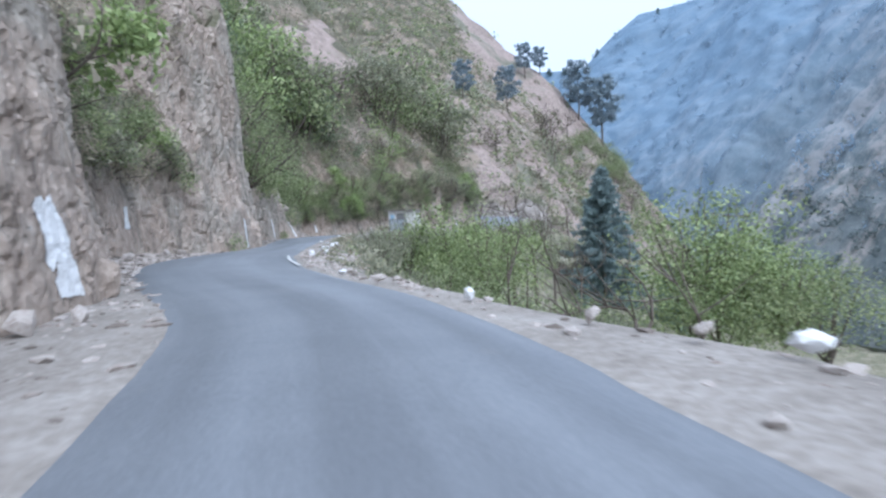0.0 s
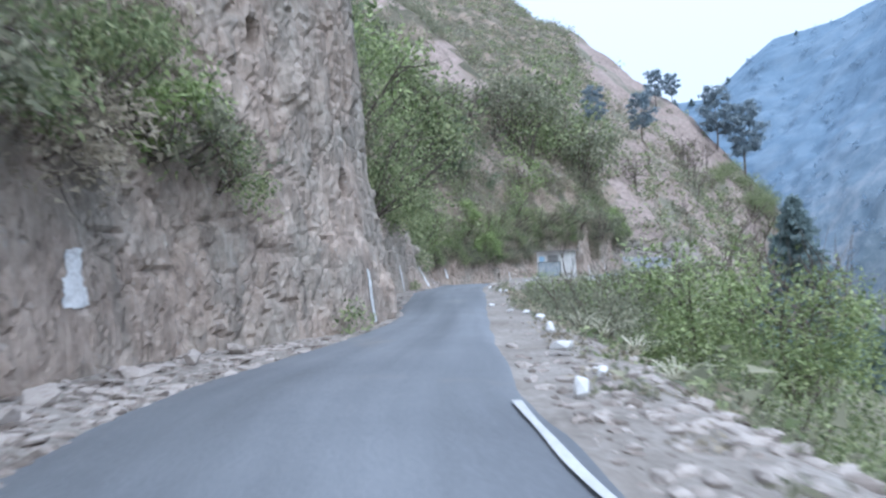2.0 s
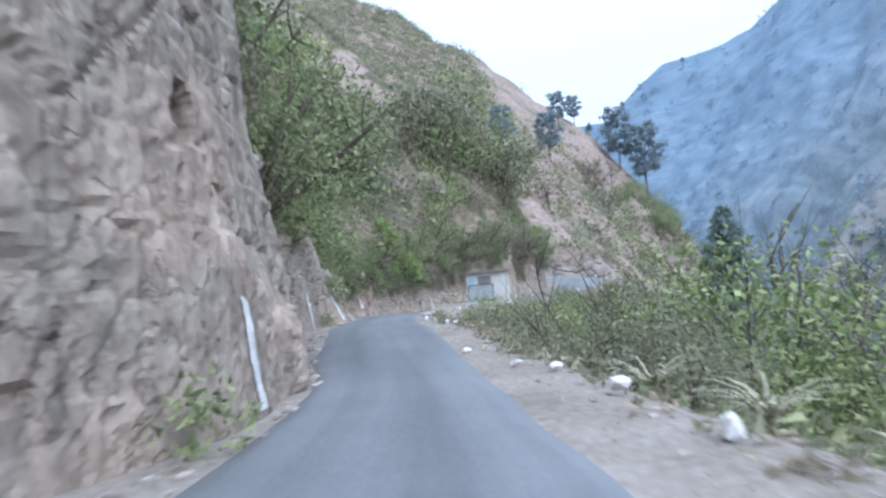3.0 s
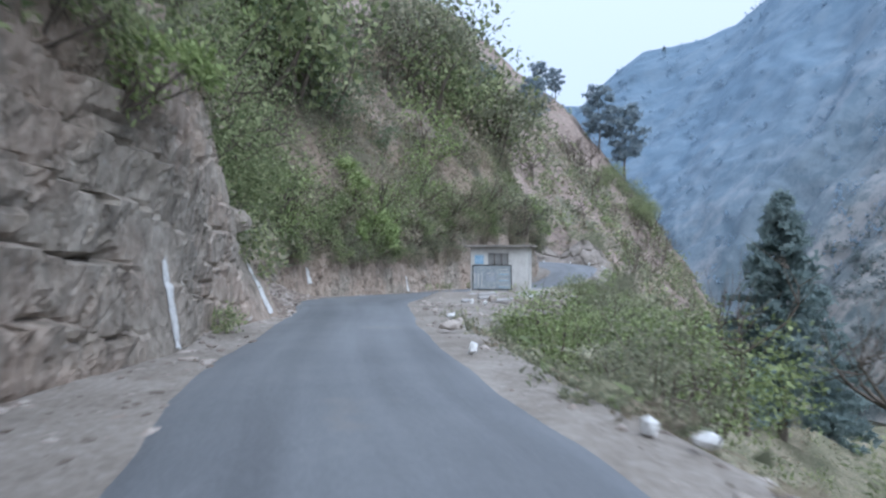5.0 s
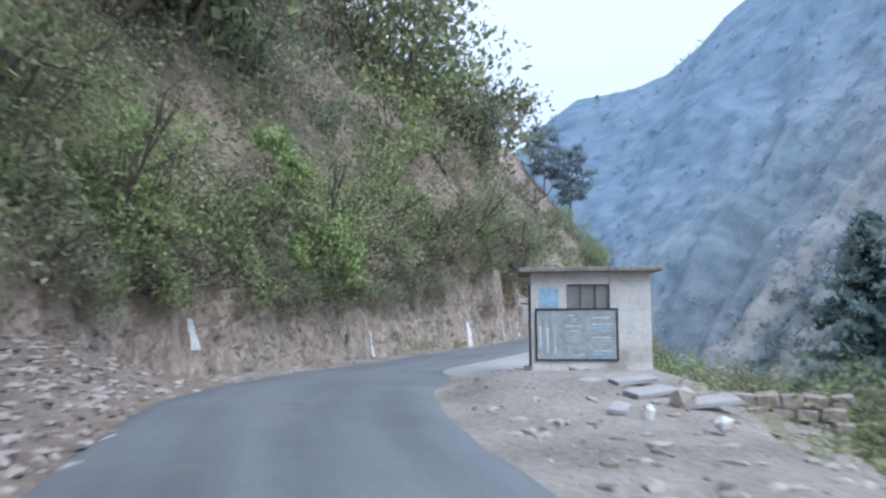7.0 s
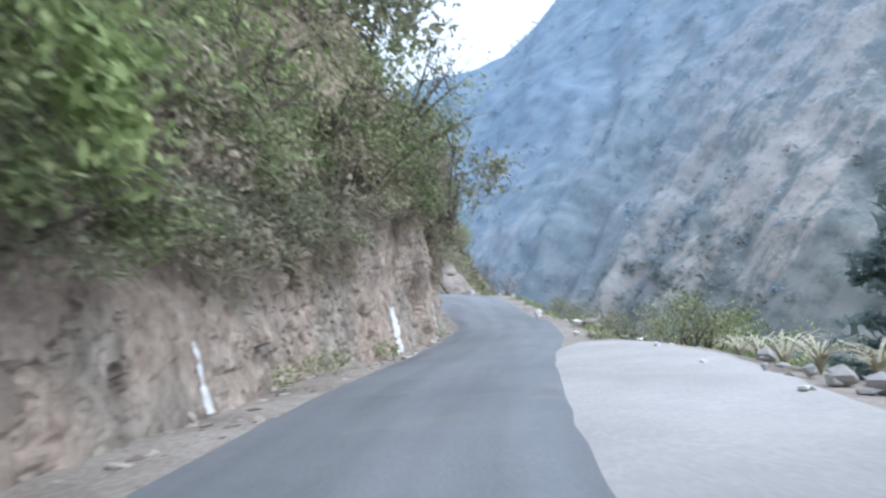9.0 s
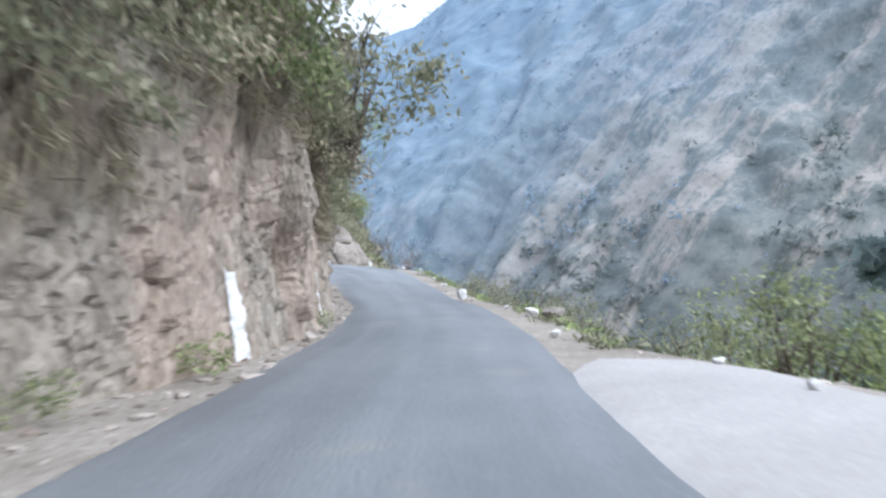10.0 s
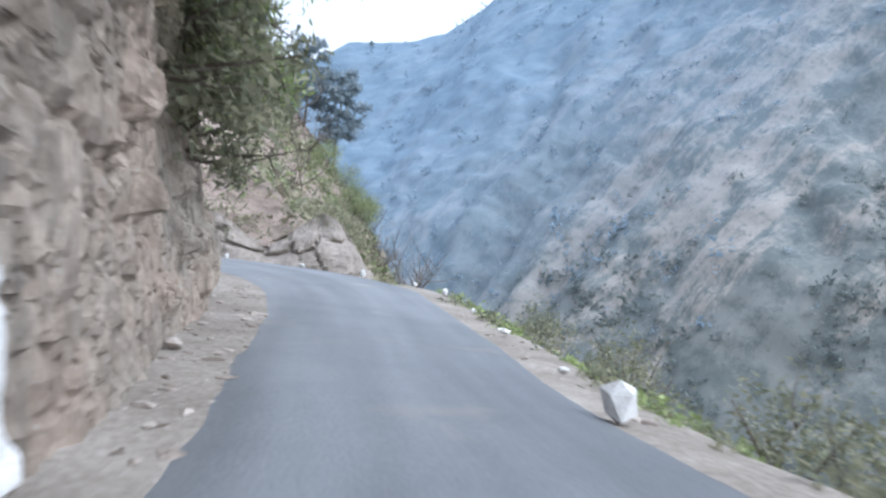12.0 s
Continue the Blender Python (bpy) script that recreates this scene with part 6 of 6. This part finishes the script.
hut_part("shutter", (1.02, 0.03, 0.62), (1.4, 0.12, 2.09), DARKPLASTER, "dark grey shutter panel filling the front window")
hut_part("roof", (A + 0.55, D + 0.6, 0.11), (A / 2 - 0.02, D / 2 - 0.02, H + 0.055), ROOFING, "flat grey concrete slab roof", 0.02)
hut_part("poster", (0.46, 0.01, 0.46), (0.44, -0.008, 2.08), BLUE, "faded blue poster")
board = hut_part("notice_board", (1.95, 0.03, 1.2), (1.1, -0.018, 1.17), BOARD, "pale notice board with faded writing")
for at, size in (((1.1, -0.04, 1.79), (2.0, 0.02, 0.045)), ((1.1, -0.04, 0.56), (2.0, 0.02, 0.045)), ((0.12, -0.04, 1.175), (0.045, 0.02, 1.19)), ((2.08, -0.04, 1.175), (0.045, 0.02, 1.19))):
    part("frame", box(size, at), BLACK, board, "black painted board edge")
rb = np.random.default_rng(9)
for k in range(9):
    part("writing", box((rb.uniform(0.03, 0.07), 0.006, rb.uniform(0.4, 0.85)), (0.22 + 0.06 * k, -0.036, 1.1 + rb.uniform(-0.08, 0.08)), 0, 0.008), (PLASTER, INK, BOARD)[k % 3], board)
part("writing", box((0.5, 0.006, 0.5), (1.05, -0.036, 1.2), 0, 0.01), INK, board, "faded dark picture panel")
for k in range(7):
    part("writing", box((rb.uniform(0.2, 0.44), 0.006, rb.uniform(0.02, 0.05)), (1.05 + rb.uniform(-0.04, 0.04), -0.041, 1.02 + 0.06 * k)), (PLASTER, BOARD)[k % 2], board)
for k in range(12):
    part("writing", box((rb.uniform(0.36, 0.56), 0.006, rb.uniform(0.018, 0.05)), (1.7 + rb.uniform(-0.04, 0.04), -0.036, 0.7 + 0.08 * k)), (BLUE, PLASTER, INK, PLASTER)[k % 4], board)
for k in range(14):
    part("writing", box((rb.uniform(0.06, 0.2), 0.006, rb.uniform(0.015, 0.03)), (rb.uniform(0.8, 1.35), -0.036, (0.68, 0.76, 0.84, 1.56, 1.64)[k % 5])), (PLASTER, INK)[k % 2], board)
for k, (d, z) in enumerate(((0.25, 0.05), (0.72, -0.13))):
    hut_part("step", (0.44, 3.6, 0.22), (-0.1 - d, 0.6 - 0.3 * k, z), CONCRETE, "long concrete step")
    hut_part("step_edge", (0.05, 3.6, 0.03), (-0.3 - d, 0.6 - 0.3 * k, z + 0.115), PAINT, "whitewashed step edge")
slab = tagged(new("stone_bench"), "low pale stone slab on two blocks beside the verge", "bench")
slab.matrix_world = pose(-5.6, 71.9, -0.62, 0, 0, -24)
part("seat", box((0.95, 0.45, 0.07), (0, 0, 0.38), 0.01, 0.006), PALE, slab)
for sx in (-0.34, 0.34):
    part("block", box((0.18, 0.38, 0.36), (sx, 0, 0.17), 0.01, 0.008), CONCRETE, slab)
for k, (x, y, z, a, s) in enumerate(((-5.3, 71.4, -0.14, 15, 0.8), (-4.8, 70.6, -0.2, -10, 0.9), (-5.9, 72.6, -0.1, 40, 0.6), (-5.2, 72.3, -0.04, 5, 0.75), (-6.3, 70.2, -0.2, 60, 0.5))):
    ob = tagged(part("stone_slab", box((1.0 * s, 0.5 * s, 0.08), (0, 0, 0), 0.012, 0.01), PALE), "flat pale stone slab lying on the bank", "slab", "stone slabs")
    ob.matrix_basis = pose(x, y, z, 6, -5, a)
retain = tagged(new("retaining_wall"), "low dry-stone wall holding the verge below the hut", "wall")
retain.matrix_world = pose(-5.2, 72.2, -1.5, 0, 0, -24)
rs = random.Random(3)
stone_me = [part("stone", box((0.36, 0.3, 0.22), (0, 0, 0), 0.03, 0.02), GRAVEL, retain) for _ in range(3)]
for k, ob in enumerate(stone_me):
    ob.matrix_basis = pose(0.4 * k, 0, 0.1)
for row in range(6):
    for c in range(9):
        ob = new("stone", stone_me[(row * 3 + c) % 3].data)
        ob.parent = retain
        ob.matrix_basis = pose(0.1 + 0.36 * c + 0.16 * (row % 2) + rs.uniform(-0.03, 0.03), rs.uniform(-0.05, 0.05) + 0.03 * row, 0.12 + 0.21 * row, rs.uniform(-5, 5), rs.uniform(-5, 5), rs.uniform(-8, 8)) @ Matrix.Diagonal((rs.uniform(0.85, 1.1), 1, rs.uniform(0.85, 1.05), 1))
stack = tagged(new("stone_stack"), "rough stack of pale stones against the cliff above the rubble heap", "stones")
stack.matrix_world = pose(-13.7, 65.0, 0.75, 0, 0, 112)
for row in range(6):
    for c in range(row % 2, 7 - (row * 3) // 4):
        ob = new("stone", stone_me[(row * 5 + c) % 3].data)
        ob.parent = stack
        ob.matrix_basis = pose(0.1 + 0.36 * c + 0.15 * (row % 2) + rs.uniform(-0.06, 0.06), rs.uniform(-0.15, 0.15) + 0.1 * row, 0.1 + 0.19 * row, rs.uniform(-18, 18), rs.uniform(-18, 18), rs.uniform(-50, 50)) @ Matrix.Diagonal((rs.uniform(0.7, 1.15), rs.uniform(0.9, 1.3), rs.uniform(0.8, 1.1), 1))
